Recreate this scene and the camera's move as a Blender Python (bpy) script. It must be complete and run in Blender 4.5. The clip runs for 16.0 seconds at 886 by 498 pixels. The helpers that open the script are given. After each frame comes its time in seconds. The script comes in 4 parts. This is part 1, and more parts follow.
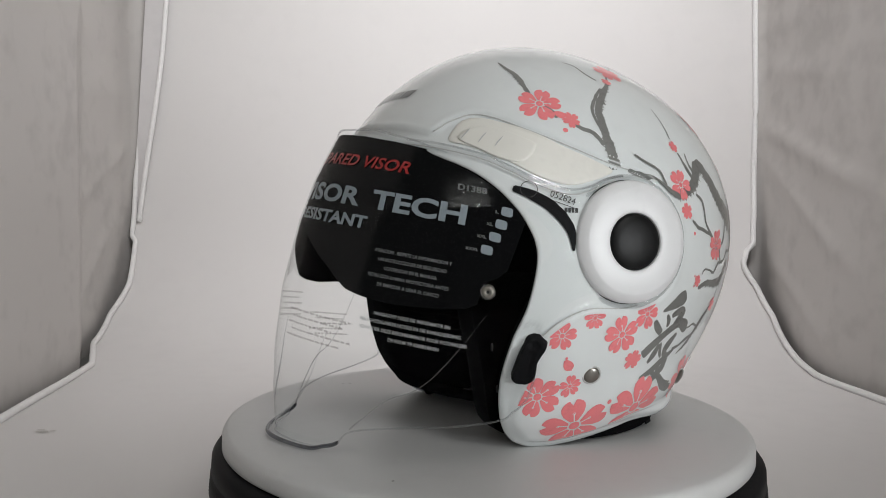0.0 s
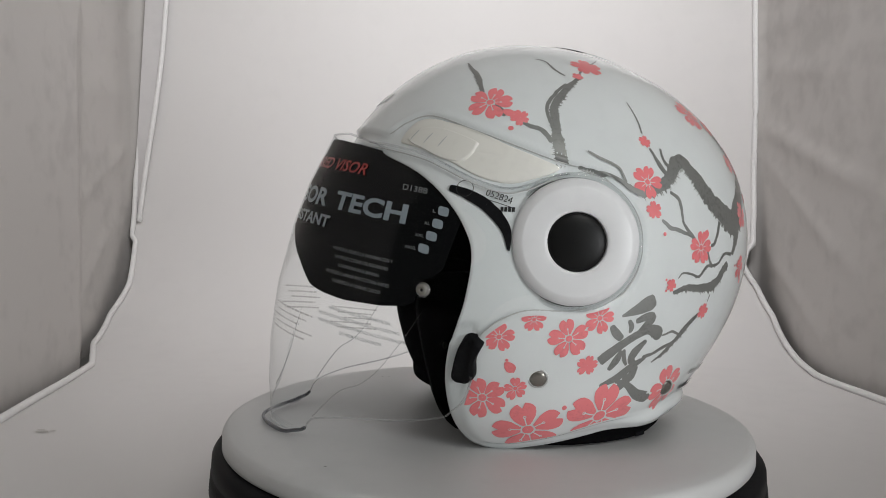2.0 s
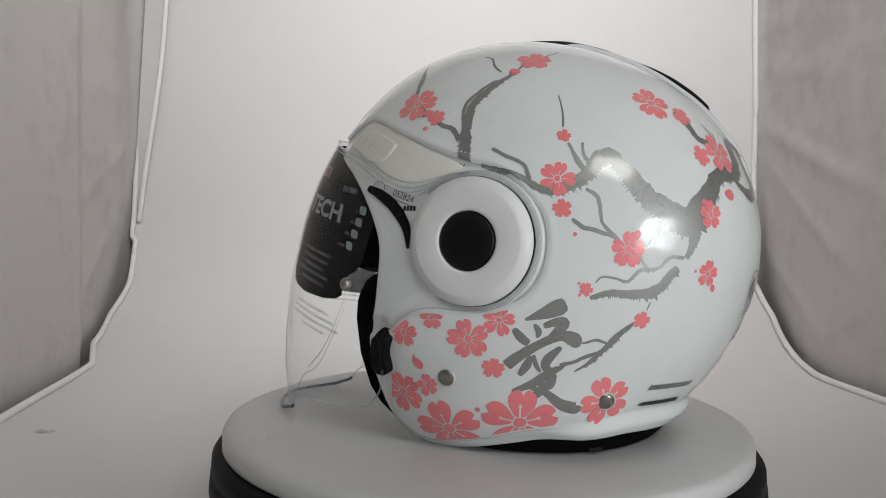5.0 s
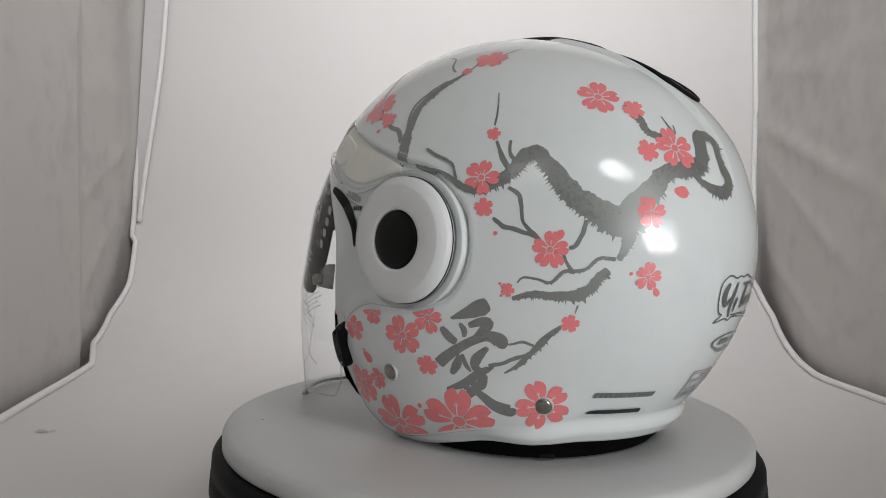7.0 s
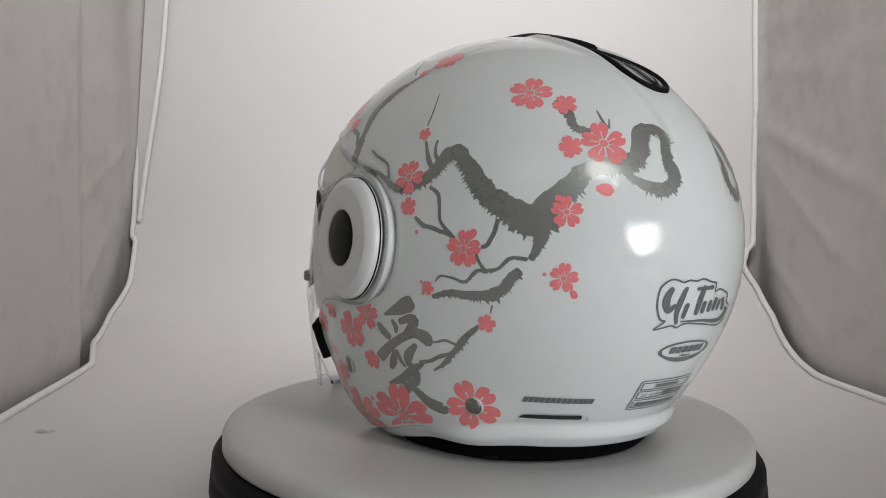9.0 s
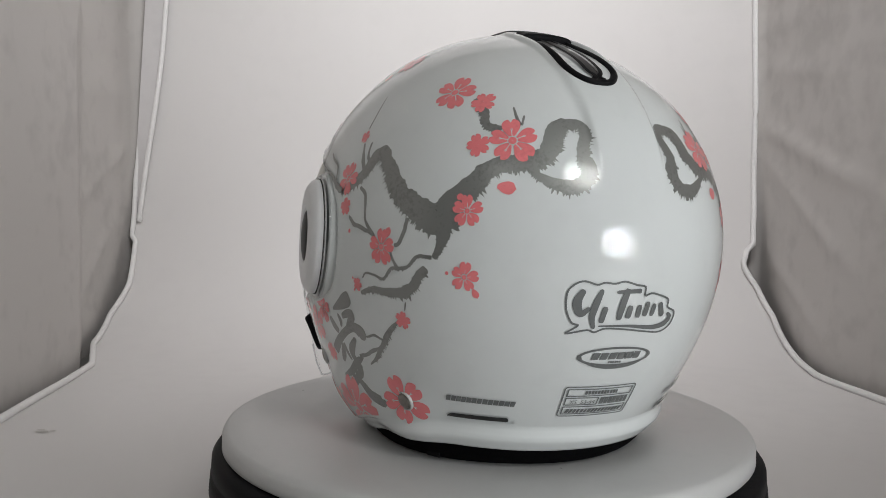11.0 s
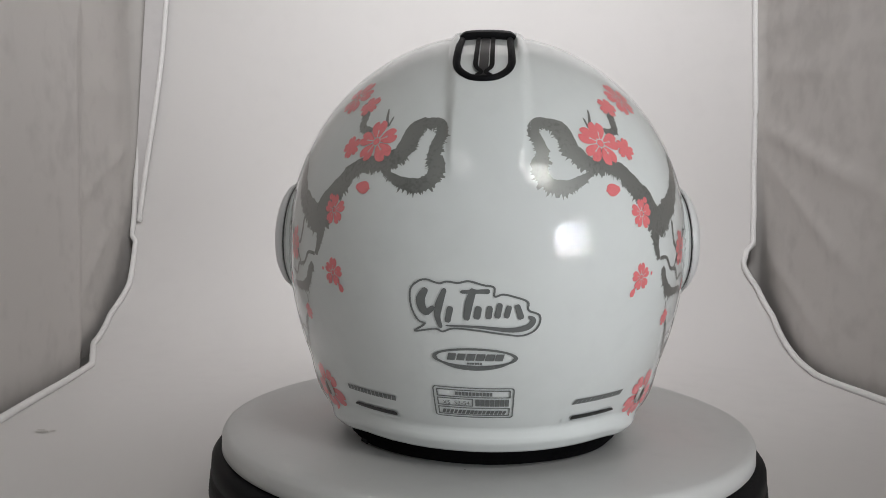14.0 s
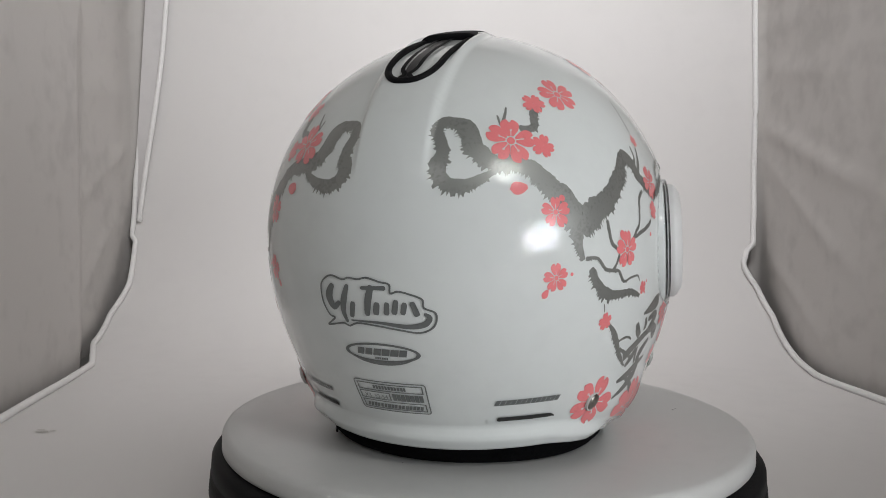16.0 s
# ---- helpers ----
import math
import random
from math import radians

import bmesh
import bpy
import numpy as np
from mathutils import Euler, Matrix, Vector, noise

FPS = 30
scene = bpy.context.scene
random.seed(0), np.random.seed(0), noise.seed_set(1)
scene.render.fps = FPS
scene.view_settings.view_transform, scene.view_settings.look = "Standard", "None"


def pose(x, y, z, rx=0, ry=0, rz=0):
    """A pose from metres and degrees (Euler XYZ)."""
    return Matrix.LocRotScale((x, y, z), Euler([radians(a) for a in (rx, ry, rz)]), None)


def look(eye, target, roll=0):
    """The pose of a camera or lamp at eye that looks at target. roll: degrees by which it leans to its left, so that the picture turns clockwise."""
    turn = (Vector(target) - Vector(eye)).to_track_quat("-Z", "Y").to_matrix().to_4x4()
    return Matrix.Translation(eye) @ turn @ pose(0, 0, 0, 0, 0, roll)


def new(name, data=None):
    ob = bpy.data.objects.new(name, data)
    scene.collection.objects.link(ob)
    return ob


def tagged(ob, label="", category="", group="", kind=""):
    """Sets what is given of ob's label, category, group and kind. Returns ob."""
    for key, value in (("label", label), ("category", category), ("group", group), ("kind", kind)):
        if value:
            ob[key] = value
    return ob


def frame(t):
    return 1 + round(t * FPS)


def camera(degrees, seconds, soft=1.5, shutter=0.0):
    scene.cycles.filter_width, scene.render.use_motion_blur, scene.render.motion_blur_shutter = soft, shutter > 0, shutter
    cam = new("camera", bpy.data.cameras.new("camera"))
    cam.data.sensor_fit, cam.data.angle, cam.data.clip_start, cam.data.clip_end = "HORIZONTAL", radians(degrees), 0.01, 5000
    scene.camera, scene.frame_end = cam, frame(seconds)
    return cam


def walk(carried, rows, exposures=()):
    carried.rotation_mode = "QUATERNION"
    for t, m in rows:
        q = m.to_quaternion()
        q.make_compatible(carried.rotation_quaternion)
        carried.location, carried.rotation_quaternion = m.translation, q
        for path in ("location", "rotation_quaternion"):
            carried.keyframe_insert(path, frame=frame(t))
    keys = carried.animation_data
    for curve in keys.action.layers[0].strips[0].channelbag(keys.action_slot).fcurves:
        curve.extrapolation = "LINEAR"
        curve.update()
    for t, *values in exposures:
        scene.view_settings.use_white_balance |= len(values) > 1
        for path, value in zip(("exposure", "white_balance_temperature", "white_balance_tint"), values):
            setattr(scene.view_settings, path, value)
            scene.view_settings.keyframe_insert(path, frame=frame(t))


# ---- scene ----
# ---- camera ----
cam = camera(60.42, 16.0, soft=0.85)
EYE = Vector((0.0, -0.56, 0.14426))
AIM = EYE + Vector((-0.05715, 0.99751, -0.04131))
walk(cam, [(0.0, look(EYE, AIM, 0.698)), (16.0, look(EYE, AIM, 0.698))],
     exposures=[(0.0, 0.13), (0.7, 0.06), (1.5, 0.03), (4.0, 0.05), (8.0, 0.03), (12.0, 0.0), (16.0, 0.0)])

# ---- world and lamps ----
world = bpy.data.worlds.new("world")
scene.world = world
world.use_nodes = True
world.node_tree.nodes["Background"].inputs[0].default_value = (0.97, 1.0, 0.97, 1)
world.node_tree.nodes["Background"].inputs[1].default_value = 0.095


def rect_lamp(name, eye, target, sx, sy, watts, color=(1, 1, 1)):
    d = bpy.data.lights.new(name, "AREA")
    d.shape, d.size, d.size_y, d.energy, d.color = "RECTANGLE", sx, sy, watts, color
    ob = new(name, d)
    ob.matrix_world = look(eye, target)
    return ob


# ---- materials ----
def material(name):
    m = bpy.data.materials.new(name)
    m.use_nodes = True
    nt = m.node_tree
    return m, nt, nt.nodes["Principled BSDF"]


def node(nt, kind, **values):
    n = nt.nodes.new(kind)
    for k, v in values.items():
        n.inputs[k.replace("_", " ")].default_value = v
    return n


def surface(name, color, rough=0.5, metal=0.0, coat=0.0, vary=0.04, scale=30.0, bump=0.0, bump_scale=200.0, spec=0.5, fine=None):
    """A painted, moulded or woven surface with colour variation at two scales and fine relief."""
    m, nt, b = material(name)
    b.inputs["Roughness"].default_value = rough
    b.inputs["Metallic"].default_value = metal
    b.inputs["Coat Weight"].default_value = coat
    b.inputs["Coat Roughness"].default_value = 0.008
    b.inputs["Specular IOR Level"].default_value = spec
    tc = nt.nodes.new("ShaderNodeTexCoord")
    n1 = node(nt, "ShaderNodeTexNoise", Scale=scale, Detail=4.0)
    n2 = node(nt, "ShaderNodeTexNoise", Scale=fine or scale * 9, Detail=2.0)
    add = nt.nodes.new("ShaderNodeMath")
    add.operation = "ADD"
    ramp = nt.nodes.new("ShaderNodeValToRGB")
    lo = tuple(c * (1 - vary) for c in color)
    hi = tuple(min(1.0, c * (1 + vary)) for c in color)
    ramp.color_ramp.elements[0].color, ramp.color_ramp.elements[1].color = (*lo, 1), (*hi, 1)
    ramp.color_ramp.elements[0].position, ramp.color_ramp.elements[1].position = 0.7, 1.3 / 1.35
    nt.links.new(tc.outputs["Object"], n1.inputs["Vector"])
    nt.links.new(tc.outputs["Object"], n2.inputs["Vector"])
    nt.links.new(n1.outputs["Fac"], add.inputs[0])
    nt.links.new(n2.outputs["Fac"], add.inputs[1])
    nt.links.new(add.outputs[0], ramp.inputs[0])
    nt.links.new(ramp.outputs[0], b.inputs["Base Color"])
    if bump:
        n3 = node(nt, "ShaderNodeTexNoise", Scale=bump_scale, Detail=3.0)
        bm_ = node(nt, "ShaderNodeBump", Strength=bump, Distance=0.001)
        nt.links.new(tc.outputs["Object"], n3.inputs["Vector"])
        nt.links.new(n3.outputs["Fac"], bm_.inputs["Height"])
        nt.links.new(bm_.outputs[0], b.inputs["Normal"])
    return m


def clear_plastic(name, tint=(0.97, 0.98, 0.98), rough=0.015, gloss=0.005):
    """Thin clear polycarbonate: see-through, with gloss by Fresnel."""
    m, nt, b = material(name)
    out = nt.nodes["Material Output"]
    t = node(nt, "ShaderNodeBsdfTransparent", Color=(*tint, 1))
    g = node(nt, "ShaderNodeBsdfGlossy", Roughness=rough)
    lw = nt.nodes.new("ShaderNodeLayerWeight")
    pw = nt.nodes.new("ShaderNodeMath")
    pw.operation = "POWER"
    pw.inputs[1].default_value = 5.0
    f = node(nt, "ShaderNodeMapRange", From_Min=0.0, From_Max=1.0, To_Min=gloss, To_Max=0.85)
    nt.links.new(lw.outputs["Facing"], pw.inputs[0])
    nt.links.new(pw.outputs[0], f.inputs["Value"])
    mix = nt.nodes.new("ShaderNodeMixShader")
    nt.links.new(f.outputs[0], mix.inputs[0])
    nt.links.new(t.outputs[0], mix.inputs[1])
    nt.links.new(g.outputs[0], mix.inputs[2])
    nt.links.new(mix.outputs[0], out.inputs["Surface"])
    return m


def dark_film(name, color, rough, gloss):
    """Thin dark plastic sheet with an even, faint sheen."""
    m, nt, b = material(name)
    tc = nt.nodes.new("ShaderNodeTexCoord")
    n1 = node(nt, "ShaderNodeTexNoise", Scale=30.0, Detail=4.0)
    r = node(nt, "ShaderNodeMapRange", To_Min=rough * 0.8, To_Max=rough * 1.25)
    d = node(nt, "ShaderNodeBsdfDiffuse", Color=(*color, 1))
    g = node(nt, "ShaderNodeBsdfGlossy", Roughness=rough)
    mix = node(nt, "ShaderNodeMixShader", Fac=gloss)
    nt.links.new(tc.outputs["Object"], n1.inputs["Vector"])
    nt.links.new(n1.outputs["Fac"], r.inputs["Value"])
    nt.links.new(r.outputs[0], g.inputs["Roughness"])
    nt.links.new(d.outputs[0], mix.inputs[1])
    nt.links.new(g.outputs[0], mix.inputs[2])
    nt.links.new(mix.outputs[0], nt.nodes["Material Output"].inputs["Surface"])
    return m


def glowing(name, color, strength):
    m, nt, b = material(name)
    b.inputs["Base Color"].default_value = (*color, 1)
    b.inputs["Emission Color"].default_value = (*color, 1)
    b.inputs["Emission Strength"].default_value = strength
    return m


M_SHELL = surface("white gloss paint", (0.77, 0.80, 0.80), 0.22, coat=1.0, vary=0.012, scale=8, spec=0.02)
M_TRIMWHITE = surface("white satin plastic", (0.80, 0.80, 0.81), 0.33, vary=0.015, scale=12)
M_CREAM = surface("film-covered cream plastic", (0.80, 0.785, 0.73), 0.4, vary=0.02, scale=20)
M_BLACK = surface("black moulded plastic", (0.006, 0.006, 0.007), 0.55, vary=0.15, scale=40, spec=0.1, bump=0.15, bump_scale=900)
M_GLOSSBLACK = surface("gloss black cap", (0.005, 0.005, 0.005), 0.4, vary=0.1, scale=40, spec=0.2)
M_FABRIC = surface("black lining fabric", (0.004, 0.004, 0.0045), 0.92, vary=0.25, scale=60, bump=0.2, bump_scale=1500, spec=0.04)
M_FILM = dark_film("black printed film", (0.002, 0.002, 0.0026), 0.12, 0.03)
M_METAL = surface("nickel rivet", (0.30, 0.285, 0.26), 0.3, metal=1.0, vary=0.06, scale=80)
M_PINK = surface("coral pink print", (0.87, 0.225, 0.24), 0.3, coat=0.8, vary=0.05, scale=60)
M_GREY = surface("grey ink print", (0.27, 0.275, 0.265), 0.45, metal=0.65, coat=0.8, vary=0.12, scale=60)
M_LOGO = surface("mid grey print", (0.14, 0.15, 0.15), 0.3, coat=0.8, vary=0.05, scale=60)
M_GLASS = clear_plastic("clear visor polycarbonate")
M_RING = clear_plastic("clear hinge ring", (0.88, 0.89, 0.89), 0.03, 0.12)
M_TABLE = surface("matt white laminate", (0.60, 0.60, 0.595), 0.42, vary=0.02, scale=6, bump=0.08, bump_scale=700)
M_CLOTH = surface("white backdrop cloth", (0.74, 0.72, 0.71), 0.85, vary=0.01, scale=3, bump=0.25, bump_scale=1800, spec=0.2)
M_GREYCLOTH = surface("grey tent nylon", (0.52, 0.495, 0.475), 0.6, vary=0.06, scale=3, bump=0.2, bump_scale=1400, spec=0.3)
M_SMUDGE = surface("grey smudge", (0.52, 0.50, 0.48), 0.9, vary=0.2, scale=60)
M_STRIP = surface("pale grey strip cloth", (0.68, 0.66, 0.66), 0.85, vary=0.02, scale=5, bump=0.2, bump_scale=1500, spec=0.2)
M_PIPING = surface("white edge piping", (0.83, 0.82, 0.81), 0.7, vary=0.03, scale=20)


# ---- mesh helpers ----
def part(name, bm, mat, parent=None, label="", smooth=True):
    me = bpy.data.meshes.new(name)
    bmesh.ops.recalc_face_normals(bm, faces=bm.faces)
    for f in bm.faces:
        f.smooth = smooth
    bm.to_mesh(me)
    bm.free()
    me.materials.append(mat)
    ob = new(name, me)
    if parent is not None:
        ob.parent = parent
    if label:
        tagged(ob, label)
    return ob


def lathe(bm, profile, steps=96):
    """Turns (radius, z) pairs about z."""
    rings = []
    for r, z in profile:
        if r < 1e-6:
            rings.append([bm.verts.new((0, 0, z))])
        else:
            rings.append([bm.verts.new((r * math.cos(2 * math.pi * i / steps), r * math.sin(2 * math.pi * i / steps), z)) for i in range(steps)])
    for a, b in zip(rings, rings[1:]):
        for i in range(steps):
            j = (i + 1) % steps
            if len(a) == 1:
                bm.faces.new((a[0], b[j], b[i]))
            elif len(b) == 1:
                bm.faces.new((a[i], a[j], b[0]))
            else:
                bm.faces.new((a[i], a[j], b[j], b[i]))


def grid(bm, rows, closed=False):
    """Faces between rows of points; returns the rows of vertices."""
    vs = [[bm.verts.new(p) for p in row] for row in rows]
    n = len(vs[0])
    for a, b in zip(vs, vs[1:]):
        for i in range(n if closed else n - 1):
            j = (i + 1) % n
            bm.faces.new((a[i], a[j], b[j], b[i]))
    return vs


def tube(bm, pts, radius, sides=8, closed=False):
    n, rows = len(pts), []
    pts = [Vector(p) for p in pts]
    for i, p in enumerate(pts):
        a = pts[(i - 1) % n] if closed or i else pts[0]
        b = pts[(i + 1) % n] if closed or i < n - 1 else pts[-1]
        d = (b - a).normalized()
        s = d.cross(Vector((0, 0, 1)))
        s = s.normalized() if s.length > 1e-4 else Vector((1, 0, 0))
        u = s.cross(d)
        r = radius(i / (n - 1)) if callable(radius) else radius
        rows.append([p + r * (math.cos(2 * math.pi * k / sides) * s + math.sin(2 * math.pi * k / sides) * u) for k in range(sides)])
    vs = [[bm.verts.new(q) for q in row] for row in rows]
    for i in range(n if closed else n - 1):
        a, b = vs[i], vs[(i + 1) % n]
        for k in range(sides):
            bm.faces.new((a[k], a[(k + 1) % sides], b[(k + 1) % sides], b[k]))
    if not closed:
        bm.faces.new(vs[0]), bm.faces.new(vs[-1])


def spline(pts, per=8, closed=False):
    """Catmull-Rom through points of any dimension."""
    P = [np.array(p, float) for p in pts]
    n, out = len(P), []
    for i in range(n if closed else n - 1):
        p0 = P[(i - 1) % n] if closed or i else P[0]
        p1, p2 = P[i], P[(i + 1) % n]
        p3 = P[(i + 2) % n] if closed or i + 2 < n else P[-1]
        for k in range(per):
            t = k / per
            out.append(0.5 * (2 * p1 + (p2 - p0) * t + (2 * p0 - 5 * p1 + 4 * p2 - p3) * t * t + (3 * p1 - p0 - 3 * p2 + p3) * t ** 3))
    if not closed:
        out.append(P[-1])
    return out


def box(bm, x0, x1, y0, y1, z0, z1, bevel=0.0):
    r = bmesh.ops.create_cube(bm, size=1.0)
    for v in r["verts"]:
        v.co = Vector((x0 + (v.co.x + 0.5) * (x1 - x0), y0 + (v.co.y + 0.5) * (y1 - y0), z0 + (v.co.z + 0.5) * (z1 - z0)))
    if bevel:
        es = {e for v in r["verts"] for e in v.link_edges}
        bmesh.ops.bevel(bm, geom=list(es), offset=bevel, segments=2, affect="EDGES", profile=0.5)


# ---- the light tent ----
FLOOR = -0.08


def smooth01(x):
    x = max(0.0, min(1.0, x))
    return x * x * (3 - 2 * x)


def sweep_row(y, z, x0, x1, n, seed):
    """One row of the backdrop cloth across its width, with soft waves."""
    row = []
    for i in range(n):
        x = x0 + (x1 - x0) * i / (n - 1)
        w = 0.004 * noise.noise(Vector((x * 2.2, y * 2.2 + seed, z * 1.6))) + 0.0012 * noise.noise(Vector((x * 9, y * 9 + seed, z * 7)))
        row.append((x, y, z, w))
    return row


def backdrop():
    bm = bmesh.new()
    rows, left, right = [], [], []
    path = spline([(-1.15, FLOOR), (-0.4, FLOOR), (0.2, FLOOR), (0.42, FLOOR), (0.56, FLOOR + 0.004), (0.66, FLOOR + 0.025), (0.74, FLOOR + 0.085), (0.79, FLOOR + 0.17), (0.815, FLOOR + 0.3), (0.82, 0.4), (0.82, 0.7), (0.82, 1.25)], 10)
    for y, z in path:
        back = smooth01((y - 0.5) / 0.3)
        x0 = float(np.interp(y, [-1, 0.2, 0.51, 0.62, 0.70, 0.75, 0.79], [-0.49, -0.513, -0.574, -0.63, -0.642, -0.632, -0.64]))
        x1 = float(np.interp(y, [-1, 0.4, 0.55, 0.64, 0.72, 0.76, 0.78, 0.80], [0.52, 0.50, 0.475, 0.478, 0.476, 0.462, 0.445, 0.465]))
        if z > 0.1:
            x0 = float(np.interp(z, [0.1, 0.2, 0.33, 0.55, 1.25], [-0.648, -0.65, -0.641, -0.627, -0.60]))
            x1 = float(np.interp(z, [0.1, 0.16, 0.34, 0.53, 1.25], [0.466, 0.471, 0.473, 0.467, 0.46]))
        row = []
        for x, yy, zz, w in sweep_row(y, z, x0, x1, 70, 3.0):
            row.append((x, yy - w * back * 1.5, zz + max(0, w) * (1 - back)))
        rows.append(row)
        left.append(row[0]), right.append(row[-1])
    grid(bm, rows)
    ob = part("backdrop", bm, M_CLOTH)
    tagged(ob, "white seamless cloth sweeping from tent floor up its back", "backdrop", kind="structure")
    for pts, s in ((left, 1), (right, -1)):
        bm = bmesh.new()
        tube(bm, [(p[0] + s * 0.004, p[1] - 0.004, p[2] + 0.004) for p in pts], 0.0046, 8)
        part("trim", bm, M_PIPING, ob, "white fabric edge binding")
    # second hanging hem beside the edge
    bm = bmesh.new()
    hem = spline([(-0.579, 0.806, 0.64), (-0.5865, 0.806, 0.532), (-0.5952, 0.806, 0.43), (-0.6093, 0.806, 0.3285), (-0.6245, 0.803, 0.226), (-0.6345, 0.797, 0.13)], 8)
    tube(bm, [tuple(p) for p in hem], 0.0045, 8)
    part("hem", bm, M_PIPING, ob, "white stitched hem")
    bm = bmesh.new()
    outer = [(float(np.interp(p[2], [0.1, 0.2, 0.33, 0.55, 1.25], [-0.648, -0.65, -0.641, -0.627, -0.60])) + 0.001, 0.8095, float(p[2])) for p in hem]
    grid(bm, [[tuple(p) for p in hem], outer])
    part("side_strip", bm, M_STRIP, ob, "pale grey fabric strip beside the hem")
    # a small smudge on the floor cloth
    for x, y, r in ((-0.446, 0.179, 0.004), (-0.452, 0.186, 0.0025), (-0.438, 0.183, 0.0018)):
        bm = bmesh.new()
        vs = [bm.verts.new((x + r * (1 + 0.4 * math.sin(3 * a + x * 90)) * math.cos(a) * 1.6, y + r * math.sin(a), FLOOR + 0.0024)) for a in np.linspace(0, 5.8, 14)]
        bm.faces.new(vs)
        part("smudge", bm, M_SMUDGE, ob, "small grey smudge")
    return ob


def crease(y, z, lines):
    """Relief of a few pulled folds, each (y0, z0, y1, z1, depth, breadth)."""
    h = 0.0
    for y0, z0, y1, z1, depth, breadth in lines:
        ay, az = y1 - y0, z1 - z0
        t = ((y - y0) * ay + (z - z0) * az) / (ay * ay + az * az)
        off = ((y - y0) * az - (z - z0) * ay) / math.hypot(ay, az)
        h += depth * math.exp(-(off / breadth) ** 2) * math.exp(-(max(0.0, abs(t - 0.5) - 0.35) / 0.25) ** 2)
    return h


def tent_walls():
    folds_r = [(0.79, 0.30, 0.50, 0.20, 0.007, 0.012), (0.78, 0.24, 0.52, 0.09, 0.005, 0.012), (0.77, 0.40, 0.60, 0.37, 0.005, 0.014), (0.76, 0.08, 0.58, -0.02, 0.005, 0.012), (0.78, 0.47, 0.40, 0.50, 0.004, 0.02)]
    folds_l = [(0.79, 0.26, 0.60, 0.16, 0.005, 0.012), (0.78, 0.36, 0.58, 0.33, 0.004, 0.014), (0.79, 0.45, 0.50, 0.44, 0.004, 0.016), (0.74, 0.12, 0.62, 0.02, 0.004, 0.012)]
    sides = (("wall_left", -1, folds_l, [-0.45, 0.2, 0.51, 0.62, 0.72, 0.79, 0.815, 0.845], [-0.525, -0.531, -0.588, -0.645, -0.657, -0.660, -0.655, -0.61]),
             ("wall_right", 1, folds_r, [-0.45, 0.4, 0.55, 0.72, 0.79, 0.815, 0.845], [0.535, 0.514, 0.491, 0.490, 0.485, 0.480, 0.43]))
    for name, sgn, folds, ys, xs in sides:
        bm = bmesh.new()
        rows = []
        for i in range(150):
            y = -0.42 + 1.265 * i / 149
            row = []
            for k in range(110):
                z = FLOOR - 0.01 + 1.36 * k / 109
                w = 0.010 * noise.noise(Vector((y * 2.5, z * 2.0, sgn * 7))) + 0.0022 * noise.noise(Vector((y * 8 + z * 6, z * 4, sgn * 3)))
                w += 0.0010 * noise.noise(Vector((y * 30, z * 9, sgn * 5))) * smooth01((y - 0.55) / 0.2)
                row.append((float(np.interp(y, ys, xs)) + sgn * (max(-0.004, w) - crease(y, z, folds)), y, z))
            rows.append(row)
        grid(bm, rows)
        ob = part(name, bm, M_GREYCLOTH)
        tagged(ob, "grey wrinkled nylon side wall of the light tent", "tent wall", kind="structure")


def shell_box():
    bm = bmesh.new()
    box(bm, -0.74, 0.68, 1.0, 1.02, FLOOR - 0.03, 1.30)
    tagged(part("wall_back", bm, M_GREYCLOTH, smooth=False), "plain grey rear panel behind the backdrop cloth", "tent wall", kind="structure")
    bm = bmesh.new()
    box(bm, -0.74, 0.68, -0.42, 1.02, 1.28, 1.30)
    tagged(part("ceiling", bm, M_CLOTH, smooth=False), "white fabric roof of the light tent", "tent roof", kind="structure")
    bm = bmesh.new()
    box(bm, -3, 3, -3, 3, FLOOR - 0.05, FLOOR - 0.03)
    tagged(part("floor", bm, M_GREYCLOTH, smooth=False), "plain grey floor under the light tent", "floor", kind="structure")


backdrop()
tent_walls()
shell_box()


# ---- lamps of the tent: LED panels, and an added backdrop fill ----
M_PANEL = surface("grey LED board", (0.35, 0.35, 0.35), 0.6, vary=0.05)
M_HOUSING = surface("black panel housing", (0.02, 0.02, 0.02), 0.5, vary=0.2)


